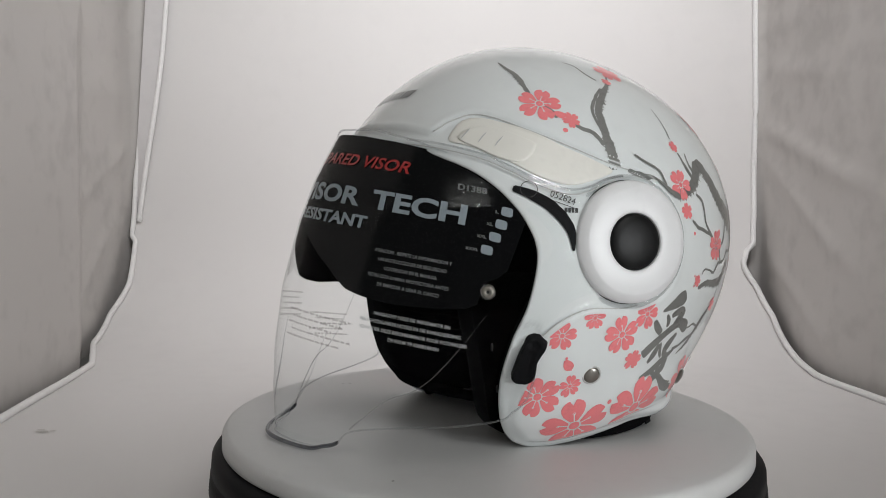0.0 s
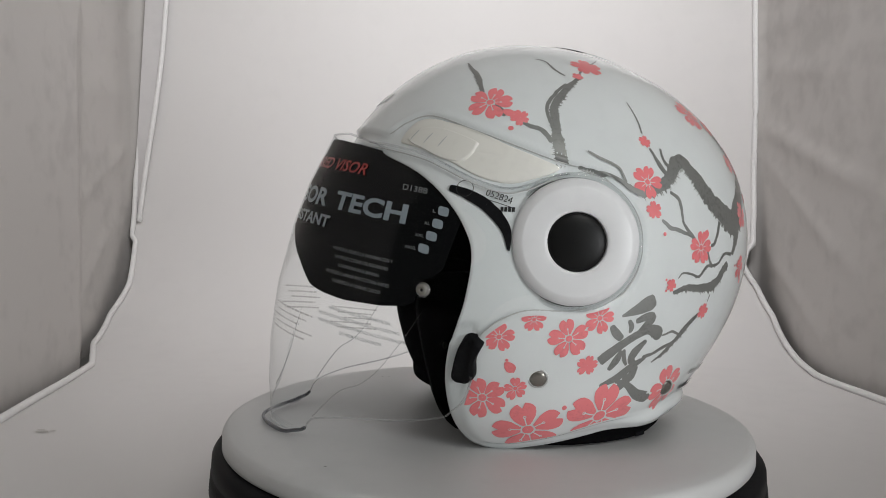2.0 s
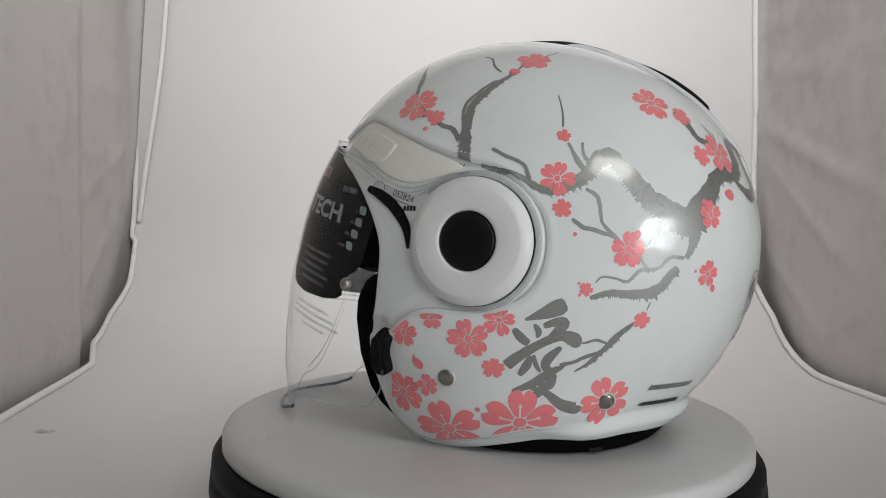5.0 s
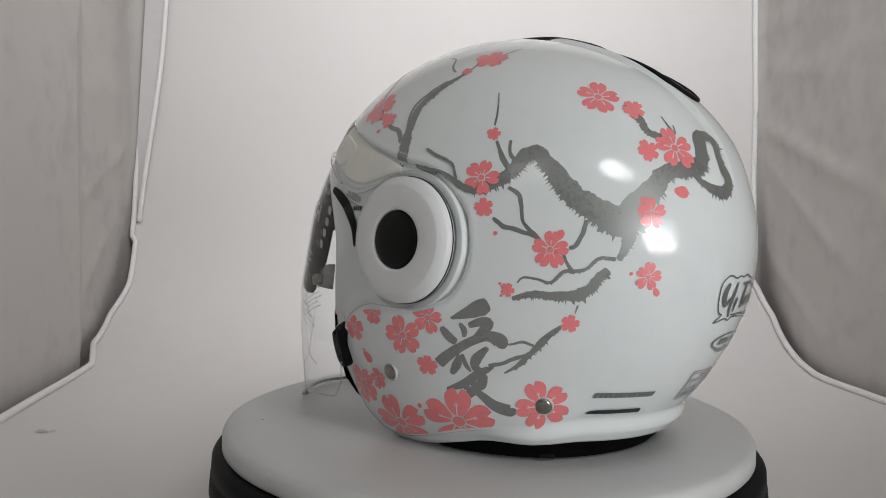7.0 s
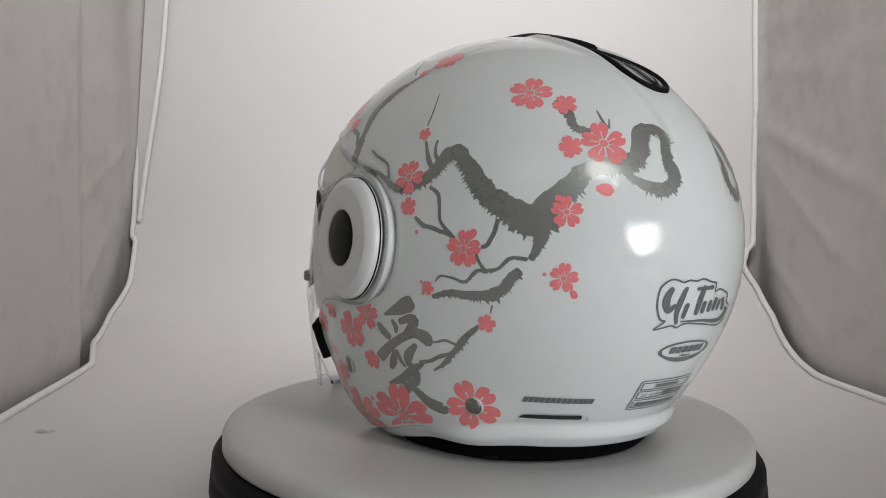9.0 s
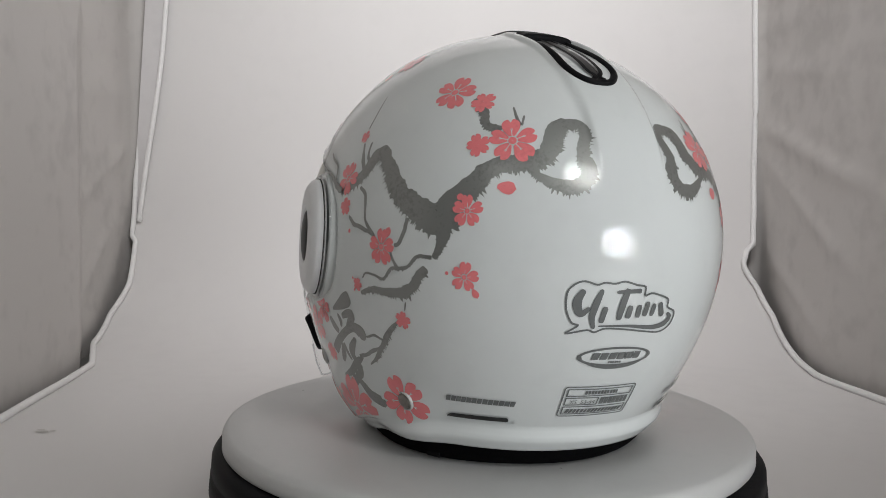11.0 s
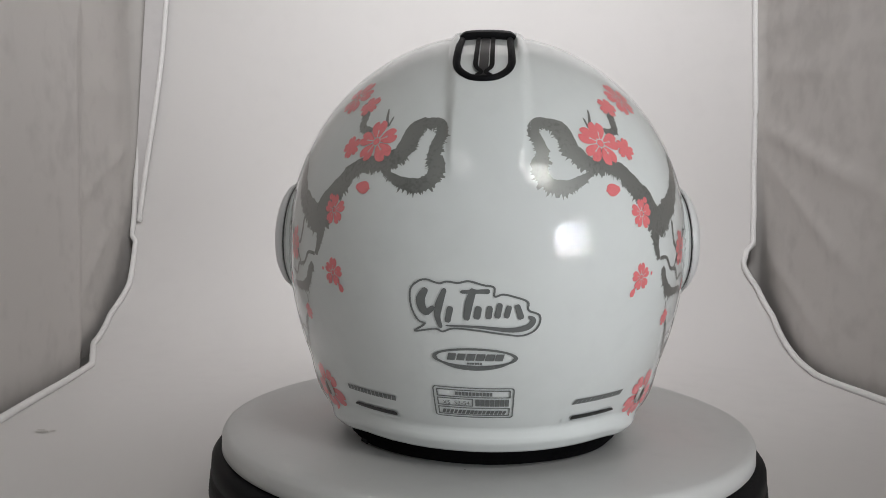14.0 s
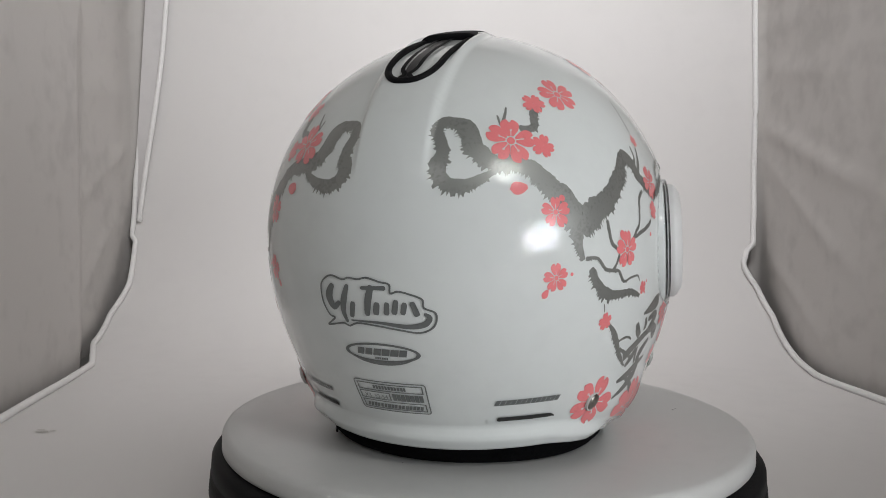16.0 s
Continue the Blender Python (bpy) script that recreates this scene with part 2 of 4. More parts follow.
def led_panel(eye, target, w, h, nx, ny, roll, glow, fill=0.175, color=(0.985, 0.995, 1.0)):
    eye = Vector(eye)
    root = new("led_panel")
    root.matrix_world = look(eye, target, roll)
    bm = bmesh.new()
    box(bm, -w / 2 - 0.012, w / 2 + 0.012, -h / 2 - 0.012, h / 2 + 0.012, 0.002, 0.03, 0.004)
    part("housing", bm, M_HOUSING, root)
    bm = bmesh.new()
    box(bm, -w / 2, w / 2, -h / 2, h / 2, -0.001, 0.0025)
    part("board", bm, M_PANEL, root, smooth=False)
    bm = bmesh.new()
    for i in range(nx):
        for k in range(ny):
            x, y = (i + 0.5) / nx * w - w / 2, (k + 0.5) / ny * h - h / 2
            s = w / nx * fill
            bm.faces.new([bm.verts.new((x + a * s, y + b * s, -0.0022)) for a, b in ((-1, -1), (-1, 1), (1, 1), (1, -1))])
    tagged(part("led_chips", bm, glowing("lit LED chip", color, glow), root, smooth=False), "grid of small lit LED chips", kind="stuff")
    # stand: pole and tripod feet down to the floor
    inv = root.matrix_world.inverted()
    foot = Vector((eye[0], eye[1] - 0.05, FLOOR - 0.03))
    top = Vector((eye[0], eye[1] - 0.05, eye[2]))
    bm = bmesh.new()
    tube(bm, [inv @ top, inv @ (foot + Vector((0, 0, 0.06)))], 0.011, 10)
    part("pole", bm, M_HOUSING, root)
    for k in range(3):
        a = 2.1 * k + 0.5
        bm = bmesh.new()
        tube(bm, [inv @ (foot + Vector((0, 0, 0.09))), inv @ (foot + Vector((0.22 * math.cos(a), 0.22 * math.sin(a), 0.008)))], 0.008, 8)
        part("leg", bm, M_HOUSING, root)
    tagged(root, "black LED photo light panel with a lit chip grid", "lamp", group="LED photo panels")
    return root


MID = Vector((0.0, -0.12, 0.15))
led_panel(MID + 1.7 * Vector((-0.25, -0.765, 0.597)), MID, 0.48, 0.33, 13, 9, 16, 26.0, 0.125, (1.0, 1.0, 0.97))
led_panel(MID + 1.7 * Vector((0.43, -0.675, 0.60)), MID, 0.48, 0.33, 13, 9, -24, 86.0, 0.175, (1.0, 1.0, 0.97))
led_panel(MID + Vector((0.03, 0, 0)) + 1.25 * Vector((0.747, -0.664, 0.03)), MID, 0.45, 0.34, 15, 11, 0, 195.0, 0.125, (0.95, 0.98, 1.0))
# unseen fill light, added to lift the back cloth above the floor's brightness
rect_lamp("backdrop_fill", (0.16, -0.40, 1.2), (0.02, 0.82, 0.54), 0.7, 0.25, 4.0, (0.98, 0.98, 1.0)).data.spread = radians(84)


# ---- the turntable ----
def turntable():
    base = new("turntable")
    bm = bmesh.new()
    lathe(bm, [(0, -0.0135), (0.186, -0.0135), (0.191, -0.0145), (0.1935, -0.018), (0.194, -0.026), (0.1925, -0.0275), (0.1945, -0.029), (0.1955, -0.04), (0.1935, -0.0425), (0.195, -0.044), (0.1945, -0.062), (0.191, -0.068), (0.17, -0.068), (0.168, FLOOR + 0.001), (0, FLOOR + 0.001)], 160)
    part("base", bm, M_BLACK, base, "ribbed black plastic turntable base")
    tagged(base, "round motorised turntable with a ribbed black base", "turntable")
    plate = new("turntable_plate")
    bm = bmesh.new()
    lathe(bm, [(0, 0), (0.17, 0), (0.1825, -0.0002), (0.1855, -0.0014), (0.1868, -0.004), (0.187, -0.0118), (0.1862, -0.0128), (0, -0.0128)], 192)
    part("top", bm, M_TABLE, plate)
    for a, r, s in ((2.5, 0.145, 0.0011), (2.53, 0.149, 0.0008), (0.4, 0.13, 0.0007), (4.4, 0.16, 0.0009)):
        bm = bmesh.new()
        bmesh.ops.create_circle(bm, cap_ends=True, segments=9, radius=s, matrix=pose(r * math.cos(a), r * math.sin(a), 0.0002))
        part("scuff", bm, M_GREY, plate, "small dark scuff")
    tagged(plate, "white round turntable plate with small scuffs", "turntable plate")
    return plate


PLATE = turntable()


# ---- the helmet ----
# Its space: x forward, y to its left, z up from the plate. The shell is a smooth function of direction from C.
C = Vector((-0.045, 0.0, 0.135))
POWERS = [(0, 0, 0), (0, 0, 1), (0, 0, 2), (0, 0, 3), (0, 0, 4), (0, 2, 0), (0, 2, 1), (0, 2, 2), (0, 2, 3), (1, 0, 0), (1, 0, 1), (1, 0, 2), (1, 0, 3), (1, 0, 4), (1, 2, 0), (1, 2, 1), (1, 2, 2), (2, 0, 0), (2, 0, 1), (2, 0, 2), (2, 0, 3), (2, 2, 0), (2, 2, 1), (3, 0, 0), (3, 0, 1), (3, 0, 2), (3, 2, 0), (4, 0, 0), (4, 0, 1)]
WEIGHTS = [0.14472, -0.01251, 0.00198, -0.00684, 0.00376, -0.01328, 0.00378, 0.00052, -0.00165, 0.01763, -0.00805, 0.00491, 0.00133, 0.00146, -0.00016, -0.00288, -0.00014, 0.0113, 0.00286, -0.0042, 0.00112, 0.00613, 0.00375, -0.00447, 0.00143, -0.00096, 0.00095, -0.00175, -0.00467]


def way(az, el):
    a, e = radians(az), radians(el)
    return Vector((math.cos(e) * math.cos(a), math.cos(e) * math.sin(a), math.sin(e)))


def base_radius(d):
    return sum(w * d.x ** i * d.y ** j * d.z ** k for w, (i, j, k) in zip(WEIGHTS, POWERS))


def azel(d):
    return math.degrees(math.atan2(d.y, d.x)), math.degrees(math.asin(max(-1, min(1, d.z))))


# outline of the recess for the visor and its hinge (left half, degrees)
RECESS = spline([(0, 25.5), (18, 24.5), (29, 23.2), (34, 26.5), (41.5, 28.7), (56.5, 24.6), (76, 18.6), (87, 16.2), (94, 10.5), (98.6, 4.5), (99.4, -4.7), (96.6, -12), (91.3, -16.2), (81, -18), (70, -17.2), (63, -19.4), (57.5, -23.5)], 6)
RECESS_POLY = [tuple(p) for p in RECESS] + [(40, -23.5), (40, -5), (0, -5)]


# front and lower outline of the raised cheek panel
PANEL_EDGE = spline([(58.0, -23.0), (55.0, -31), (51.6, -38.5), (51.2, -44), (53.2, -48.2), (58, -50.6), (66, -51.4), (77, -50.6), (91, -48.8), (105, -48.0), (124, -47.8)], 5)
PANEL_POLY = [tuple(p) for p in PANEL_EDGE] + [(124, -15), (58, -15)]


def poly_distance(x, y, poly, edge):
    """Signed distance in degrees to the open line 'edge'; negative inside poly."""
    inside, n = False, len(poly)
    for i in range(n):
        (x0, y0), (x1, y1) = poly[i], poly[(i + 1) % n]
        if (y0 > y) != (y1 > y) and x < x0 + (y - y0) / (y1 - y0) * (x1 - x0):
            inside = not inside
    k, best = math.cos(radians(y)), 1e9
    for (x0, y0), (x1, y1) in zip(edge, edge[1:]):
        ax, ay, bx, by = (x1 - x0) * k, y1 - y0, (x - x0) * k, y - y0
        t = max(0.0, min(1.0, (ax * bx + ay * by) / (ax * ax + ay * ay + 1e-12)))
        best = min(best, math.hypot(bx - t * ax, by - t * ay))
    return -best if inside else best


def radius(d):
    """The outer surface with its recess, spine and rear flange."""
    az, el = azel(d)
    r, a = base_radius(d), abs(az)
    if a < 106 and -27 < el < 34:
        s = poly_distance(a, el, RECESS_POLY, RECESS)
        r -= 0.0024 * smooth01(0.5 - s / 1.1)
        r += 0.0006 * math.exp(-((s - 1.0) / 0.6) ** 2)
    if a > 120 and el > 5:
        side = abs(d.y) * r
        fade = smooth01((el - 8) / 18) * smooth01((a - 120) / 25)
        r += 0.0022 * fade * smooth01((0.0222 + 0.00004 * max(0, el - 30) - side) / 0.0045)
    if a > 110 and 40 < el < 74:
        side = abs(d.y) * r
        r -= 0.0036 * smooth01((el - 41) / 24) * smooth01((0.0182 - side) / 0.0022)
    if a < 135 and el < -20:
        side = smooth01((135 - a) / 25) * smooth01((a - 40) / 12)
        r += 0.0040 * side * smooth01((-34 - el) / 11) * (1 - 0.65 * smooth01((-49 - el) / 6))
        if a < 124:
            s = poly_distance(a, el, PANEL_POLY, PANEL_EDGE)
            r -= 0.0012 * smooth01(0.5 + s / 0.9) * smooth01((124 - a) / 14)
    if el < -42:
        rear = smooth01((a - 94) / 22)
        r += rear * 0.0052 * smooth01((-47.0 - el) / 2.4) + (1 - rear) * 0.0008 * smooth01((-51 - el) / 2)
    return r


def on_shell(az, el, lift=0.0):
    d = way(az, el)
    return C + d * (radius(d) + lift)


# lower and front edge of the shell (left half): brow, opening, cheek, bottom
EDGE_HALF = [(0, 21.5), (12, 21.3), (24, 20), (34, 17.5), (43, 14), (50, 9), (55.3, 2.5), (57.6, -4.5), (55.8, -15), (51.8, -24), (48.6, -34), (48, -44), (50.5, -50), (57, -53.6), (69, -54.3), (84, -53.6), (98.5, -52.3), (112, -51.6), (128, -51.8), (146, -52.3), (164, -52.5)]
EDGE = EDGE_HALF + [(180, -52.5)] + [(-a, e) for a, e in EDGE_HALF[:0:-1]]
POLE = way(180, 38)
POLE_X = Vector((0, 1, 0))
POLE_Y = POLE.cross(POLE_X)


def edge_loop():
    """Directions round the edge as (bearing, angle) about the pole, evenly in bearing."""
    ds = spline([tuple(way(a, e)) for a, e in EDGE], 14, closed=True)
    out = []
    for d in ds:
        d = Vector(d).normalized()
        out.append((math.atan2(d.dot(POLE_Y), d.dot(POLE_X)) % (2 * math.pi), math.acos(d.dot(POLE))))
    return sorted(out)


LOOP = edge_loop()
BEAR = np.array([b for b, _ in LOOP])
REACH = np.array([r for _, r in LOOP])


def pole_way(bearing, angle):
    return math.cos(angle) * POLE + math.sin(angle) * (math.cos(bearing) * POLE_X + math.sin(bearing) * POLE_Y)


N_B, N_R = 480, 130
# more columns where the edge turns: spaced by arc length along the edge
BS = np.concatenate([BEAR, [BEAR[0] + 2 * math.pi]])
RS = np.concatenate([REACH, [REACH[0]]])
ARC = np.concatenate([[0], np.cumsum(np.hypot(np.diff(BS) * np.sin(RS[1:]), np.diff(RS)) + 0.3 * np.diff(BS))])
U = np.linspace(0, ARC[-1], N_B, endpoint=False)
COLS = list(zip(np.interp(U, ARC, BS), np.interp(U, ARC, RS)))


def shell_surface(inset, reach=1.0, rows=N_R, step=1, first=0.012):
    out = []
    for k in range(rows + 1):
        f = first + (1 - first) * k / rows
        row = []
        for b, a in COLS[::step]:
            d = pole_way(b, a * f * reach)
            row.append(C + d * ((radius(d) if inset == 0 else base_radius(d)) - inset))
        out.append(row)
    return out


HELMET = new("helmet")
tagged(HELMET, "white open-face motorcycle helmet with pink cherry blossom graphics", "helmet")


def shell():
    bm = bmesh.new()
    rows = shell_surface(0.0)
    # rounded lip turning in at the edge
    for inset, over in ((0.0006, 1.003), (0.0016, 1.0042), (0.0030, 1.0040), (0.0042, 1.0015), (0.0045, 0.99)):
        rows.append([C + d * (radius(d) - inset) for d in (pole_way(b, a * over) for b, a in COLS)])
    vs = grid(bm, rows, closed=True)
    bm.faces.new(vs[0])
    return part("shell", bm, M_SHELL, HELMET, "glossy white painted shell")


def lining():
    bm = bmesh.new()
    rows = []
    for inset, over in ((0.0046, 1.0), (0.006, 1.006), (0.010, 1.009), (0.018, 1.007), (0.026, 0.99), (0.031, 0.95)):
        rows.append([C + d * (base_radius(d) - inset) for d in (pole_way(b, a * over) for b, a in COLS[::2])])
    for f in np.linspace(0.92, 0.02, 40):
        rows.append([C + d * (base_radius(d) - 0.033) for d in (pole_way(b, a * f) for b, a in COLS[::2])])
    grid(bm, rows, closed=True)
    return part("lining", bm, M_FABRIC, HELMET, "black padded fabric lining")


shell()
lining()


def hinge_cover(sgn):
    """Round white cover over the visor hinge with a black cap."""
    n = way(81.0 * sgn, -1.6)
    z = Vector((0.10, 0.99 * sgn, 0.045)).normalized()
    m = Matrix.Translation(C + n * (base_radius(n) - 0.0012)) @ z.to_track_quat("Z", "Y").to_matrix().to_4x4()

    def turned(name, profile, mat, parent, label):
        bm = bmesh.new()
        lathe(bm, profile, 128)
        for v in bm.verts:
            v.co = m @ v.co
        return part(name, bm, mat, parent, label)

    ring = turned("hinge_cover", [(0.0167, 0.0030), (0.0169, 0.0052), (0.0174, 0.0057), (0.0190, 0.0059), (0.0303, 0.0056), (0.0316, 0.0052), (0.0352, 0.0026), (0.0361, 0.0014), (0.0363, 0.0004), (0.0363, -0.0034)], M_TRIMWHITE, HELMET, "round white hinge cover")
    turned("cap", [(0, 0.0074), (0.006, 0.0071), (0.011, 0.0066), (0.0148, 0.0058), (0.0163, 0.0050), (0.0166, 0.003)], M_GLOSSBLACK, ring, "black round centre cap")
    turned("cover_line", [(0.0364, -0.0016), (0.03670, -0.0018), (0.0367, -0.0022), (0.0364, -0.0026)], M_BLACK, ring, "thin dark joint line")
    turned("visor_ring", [(0.0364, -0.0026), (0.0374, -0.0019), (0.0388, -0.0020), (0.0397, -0.0027), (0.0401, -0.0040), (0.0400, -0.0052)], M_RING, ring, "clear visor ring round the hinge")
    turned("hinge_base", [(0.0366, -0.0045), (0.0396, -0.0046), (0.0404, -0.0062), (0.0405, -0.011)], M_SHELL, ring, "white hinge seat on the shell")


hinge_cover(1)
hinge_cover(-1)


# clear visor: upright superellipse sections
def visor_front(z):
    return float(np.interp(z, [-0.01, 0.0, 0.03, 0.06, 0.0977, 0.14, 0.17, 0.2028, 0.21], [0.153, 0.1545, 0.156, 0.155, 0.150, 0.1388, 0.1275, 0.1105, 0.1065]))


def visor_half(z):
    return float(np.interp(z, [0.0, 0.04, 0.09, 0.15, 0.185, 0.205], [0.117, 0.127, 0.1365, 0.1345, 0.121, 0.108]))


def visor_at(psi, z, lift=0.0):
    """psi: degrees round from the front; z height."""
    p, a, b = 1.72, visor_front(z) + 0.02 + lift, visor_half(z) + lift
    c, s = math.cos(radians(psi)), math.sin(radians(psi))
    k = (abs(c) ** p + abs(s) ** p) ** (-1 / p)
    return Vector((-0.02 + a * c * k, b * s * k, z))


VISOR_TOP = ([0, 20, 35, 48, 58, 66, 74, 82, 90], [0.2015, 0.1990, 0.1910, 0.1810, 0.1715, 0.1655, 0.1655, 0.164, 0.16])
FOOT = ([0, 9, 20, 23, 26.6, 30.8, 42, 56, 66, 68.5, 70.6, 71.6, 73, 75, 80, 90], [0.0032, 0.0028, 0.0025, 0.004, 0.0064, 0.0148, 0.0195, 0.0222, 0.0265, 0.0315, 0.0375, 0.0457, 0.07, 0.09, 0.1, 0.105])
FOOT_LINE = spline(list(zip(*FOOT)), 8)
VISOR_BOTTOM = ([p[0] for p in FOOT_LINE], [p[1] for p in FOOT_LINE])


def visor():
    rows = []
    for k in range(61):
        f = k / 60
        row = []
        for psi in np.linspace(-84, 84, 141):
            t, b = np.interp(abs(psi), *VISOR_TOP), np.interp(abs(psi), *VISOR_BOTTOM)
            row.append(visor_at(psi, b + (t - b) * f))
        rows.append(row)
    bm = bmesh.new()
    grid(bm, rows)
    ob = part("visor", bm, M_GLASS, HELMET, "long clear visor with a curled lower edge")
    ob.visible_shadow = False
    return ob


VISOR = visor()


M_EDGE = clear_plastic("visor cut edge", (0.93, 0.94, 0.95), 0.05, 0.22)
M_LIP = clear_plastic("thick visor lip edge", (0.42, 0.43, 0.46), 0.05, 0.10)
M_PRINT = surface("pale blue-grey print", (0.27, 0.31, 0.34), 0.4, vary=0.05, scale=80)
M_RED = surface("red print", (0.34, 0.018, 0.018), 0.4, vary=0.08, scale=80)
M_WHITE = surface("white print", (0.50, 0.51, 0.51), 0.4, vary=0.05, scale=80)
M_SMALL = surface("small grey print", (0.20, 0.205, 0.21), 0.4, vary=0.05, scale=80)
M_GHOST = clear_plastic("faint translucent print", (0.70, 0.69, 0.68), 0.2)
M_SEAM = surface("grey seam", (0.50, 0.50, 0.49), 0.5, vary=0.1, scale=50)
M_INK = surface("black ink print", (0.02, 0.02, 0.02), 0.4, vary=0.1, scale=80)


def visor_edges():
    """The cut edge all round the visor and the curled lip at its foot."""
    bm = bmesh.new()
    ps = np.linspace(-84, 84, 169)
    tube(bm, [visor_at(p, np.interp(abs(p), *VISOR_TOP)) for p in ps if abs(p) < 62], 0.0007, 6)
    part("upper_rim", bm, M_EDGE, VISOR, "bright cut edge of the visor")
    for s in (1, -1):
        bm = bmesh.new()
        rim = spline([(24, 21.2), (33, 20.1), (43.8, 17.9), (50.4, 15.4), (56.8, 12.6), (62.0, 11.0), (66.0, 10.7), (70.4, 12.0), (74.5, 14.0), (79.5, 15.2)], 6)
        tube(bm, [on_shell(s * a, e, 0.0026) for a, e in rim], 0.0008, 6)
        part("upper_lip", bm, M_EDGE, VISOR, "clear lip running to the hinge")
        bm = bmesh.new()
        tube(bm, [on_shell(s * a, e - 1.1, 0.0022) for a, e in rim], 0.0004, 6)
        part("upper_line", bm, M_SEAM, VISOR)
        # long moulded fold from the foot up to the film
        bm = bmesh.new()
        fold = spline([(30.5 * s, 0.0165), (34.5 * s, 0.025), (40.5 * s, 0.037), (46 * s, 0.0425), (51 * s, 0.053), (55.9 * s, 0.0701), (60.3 * s, 0.0893)], 8)
        tube(bm, [visor_at(p, z, -0.0003) for p, z in fold], lambda t: 0.0006 * (1 - 0.75 * t), 6)
        part("fold", bm, M_EDGE, VISOR, "moulded fold in the visor")
    bm = bmesh.new()
    tube(bm, [visor_at(p, np.interp(abs(p), *VISOR_BOTTOM)) for p in np.linspace(-72, 72, 289)], 0.00065, 6)
    part("lower_rim", bm, M_EDGE, VISOR, "bright cut edge of the visor")
    bm = bmesh.new()
    rows = []
    for f in np.linspace(0, 1, 7):
        row = []
        for p in np.linspace(-27, 27, 55):
            z = float(np.interp(abs(p), *VISOR_BOTTOM))
            k = smooth01((27 - abs(p)) / 8)
            row.append(visor_at(p, z + 0.0052 * k * (1 - f) ** 2, 0.0052 * k * f))
        rows.append(row)
    grid(bm, rows)
    part("lip", bm, M_GLASS, VISOR, "out-turned clear lip").visible_shadow = False
    bm = bmesh.new()
    tube(bm, rows[-1], 0.0013, 6)
    part("lip_edge", bm, M_LIP, VISOR, "thick dark-looking lip edge")
    # moulded creases down to the lip
    for s in (1, -1):
        bm = bmesh.new()
        cr = spline([(8 * s, 0.021), (14 * s, 0.032), (18.5 * s, 0.05), (22 * s, 0.075)], 8)
        tube(bm, [visor_at(p, z, 0.0002) for p, z in cr], lambda t: 0.0007 * (1 - 0.8 * t), 6)
        part("crease", bm, M_EDGE, VISOR)


visor_edges()

FILM_TOP = ([0, 2.4, 15, 29, 40, 47, 55, 59, 64, 66.7, 68], [0.1985, 0.1983, 0.1955, 0.1903, 0.185, 0.1807, 0.1745, 0.1707, 0.1650, 0.1608, 0.1560])
FILM_BOTTOM = ([0, 1.7, 7, 12.9, 17.4, 21, 25, 30.5, 38.5, 50, 56, 58.2, 59, 60.2, 62, 64, 66.7, 68], [0.1395, 0.1378, 0.130, 0.1206, 0.1141, 0.1077, 0.1010, 0.0970, 0.0934, 0.0917, 0.0925, 0.0950, 0.1045, 0.1085, 0.1100, 0.1144, 0.1400, 0.1530])


def film():
    bm = bmesh.new()
    rows = []
    ps = sorted(set(list(np.linspace(-68, 68, 137)) + [s * p for s in (1, -1) for p in (58.2, 58.6, 59.5, 60.2, 61.5, 63.2)]))
    for f in np.linspace(0, 1, 25):
        row = []
        for p in ps:
            t, b = np.interp(abs(p), *FILM_TOP), np.interp(abs(p), *FILM_BOTTOM)
            row.append(visor_at(p, b + (t - b) * f, -0.0012))
        rows.append(row)
    grid(bm, rows)
    part("visor_film", bm, M_FILM, VISOR, "black printed protective film inside the visor")


film()


def film_tab(s):
    """Smoky flap of the film behind the screw."""
    bm = bmesh.new()
    rows = []
    for f in np.linspace(0, 1, 5):
        rows.append([visor_at(s * p, lo + (hi - lo) * f, -0.0016) for p, lo, hi in ((56.5, 0.1010, 0.1060), (58, 0.0985, 0.1095), (61, 0.0978, 0.1115), (65, 0.0978, 0.1135), (69, 0.0980, 0.1140))])
    grid(bm, rows)
    part("film_tab", bm, M_SMOKE, VISOR, "smoky grey flap of the film")


M_SMOKE = clear_plastic("smoky grey film", (0.12, 0.12, 0.125), 0.2)
film_tab(1)
film_tab(-1)


# ---- lettering ----
def letters(text, bold=0.0, font_size=1.0):
    """The built-in font's letters as flat points and faces."""
    cu = bpy.data.curves.new("letters", "FONT")
    cu.body, cu.size, cu.resolution_u, cu.offset = text, font_size, 3, bold
    ob = new("letters", cu)
    me = bpy.data.meshes.new_from_object(ob.evaluated_get(bpy.context.evaluated_depsgraph_get()))
    pts = [(v.co.x, v.co.y) for v in me.vertices]
    faces = [tuple(p.vertices) for p in me.polygons]
    bpy.data.objects.remove(ob)
    bpy.data.meshes.remove(me)
    return pts, faces


def drop(psi):
    return 0.0125 * (abs(psi) / 45) ** 1.35


def visor_text(text, p0, p1, z, height, mat, slant=0.0, name="lettering", bold=0.012):
    """Letters on the visor from p0 to p1 degrees, standing on the film's own level z."""
    pts, faces = letters(text, bold)
    x0, x1 = min(p[0] for p in pts), max(p[0] for p in pts)
    bm = bmesh.new()
    vs = []
    for x, y in pts:
        h = y / 0.73 * height
        p = p0 + (p1 - p0) * (x - x0) / (x1 - x0) + slant * h
        vs.append(bm.verts.new(visor_at(p, z - drop(p) + h, -0.0006)))
    for f in faces:
        try:
            bm.faces.new([vs[i] for i in f])
        except ValueError:
            pass
    part(name, bm, mat, VISOR, smooth=False)


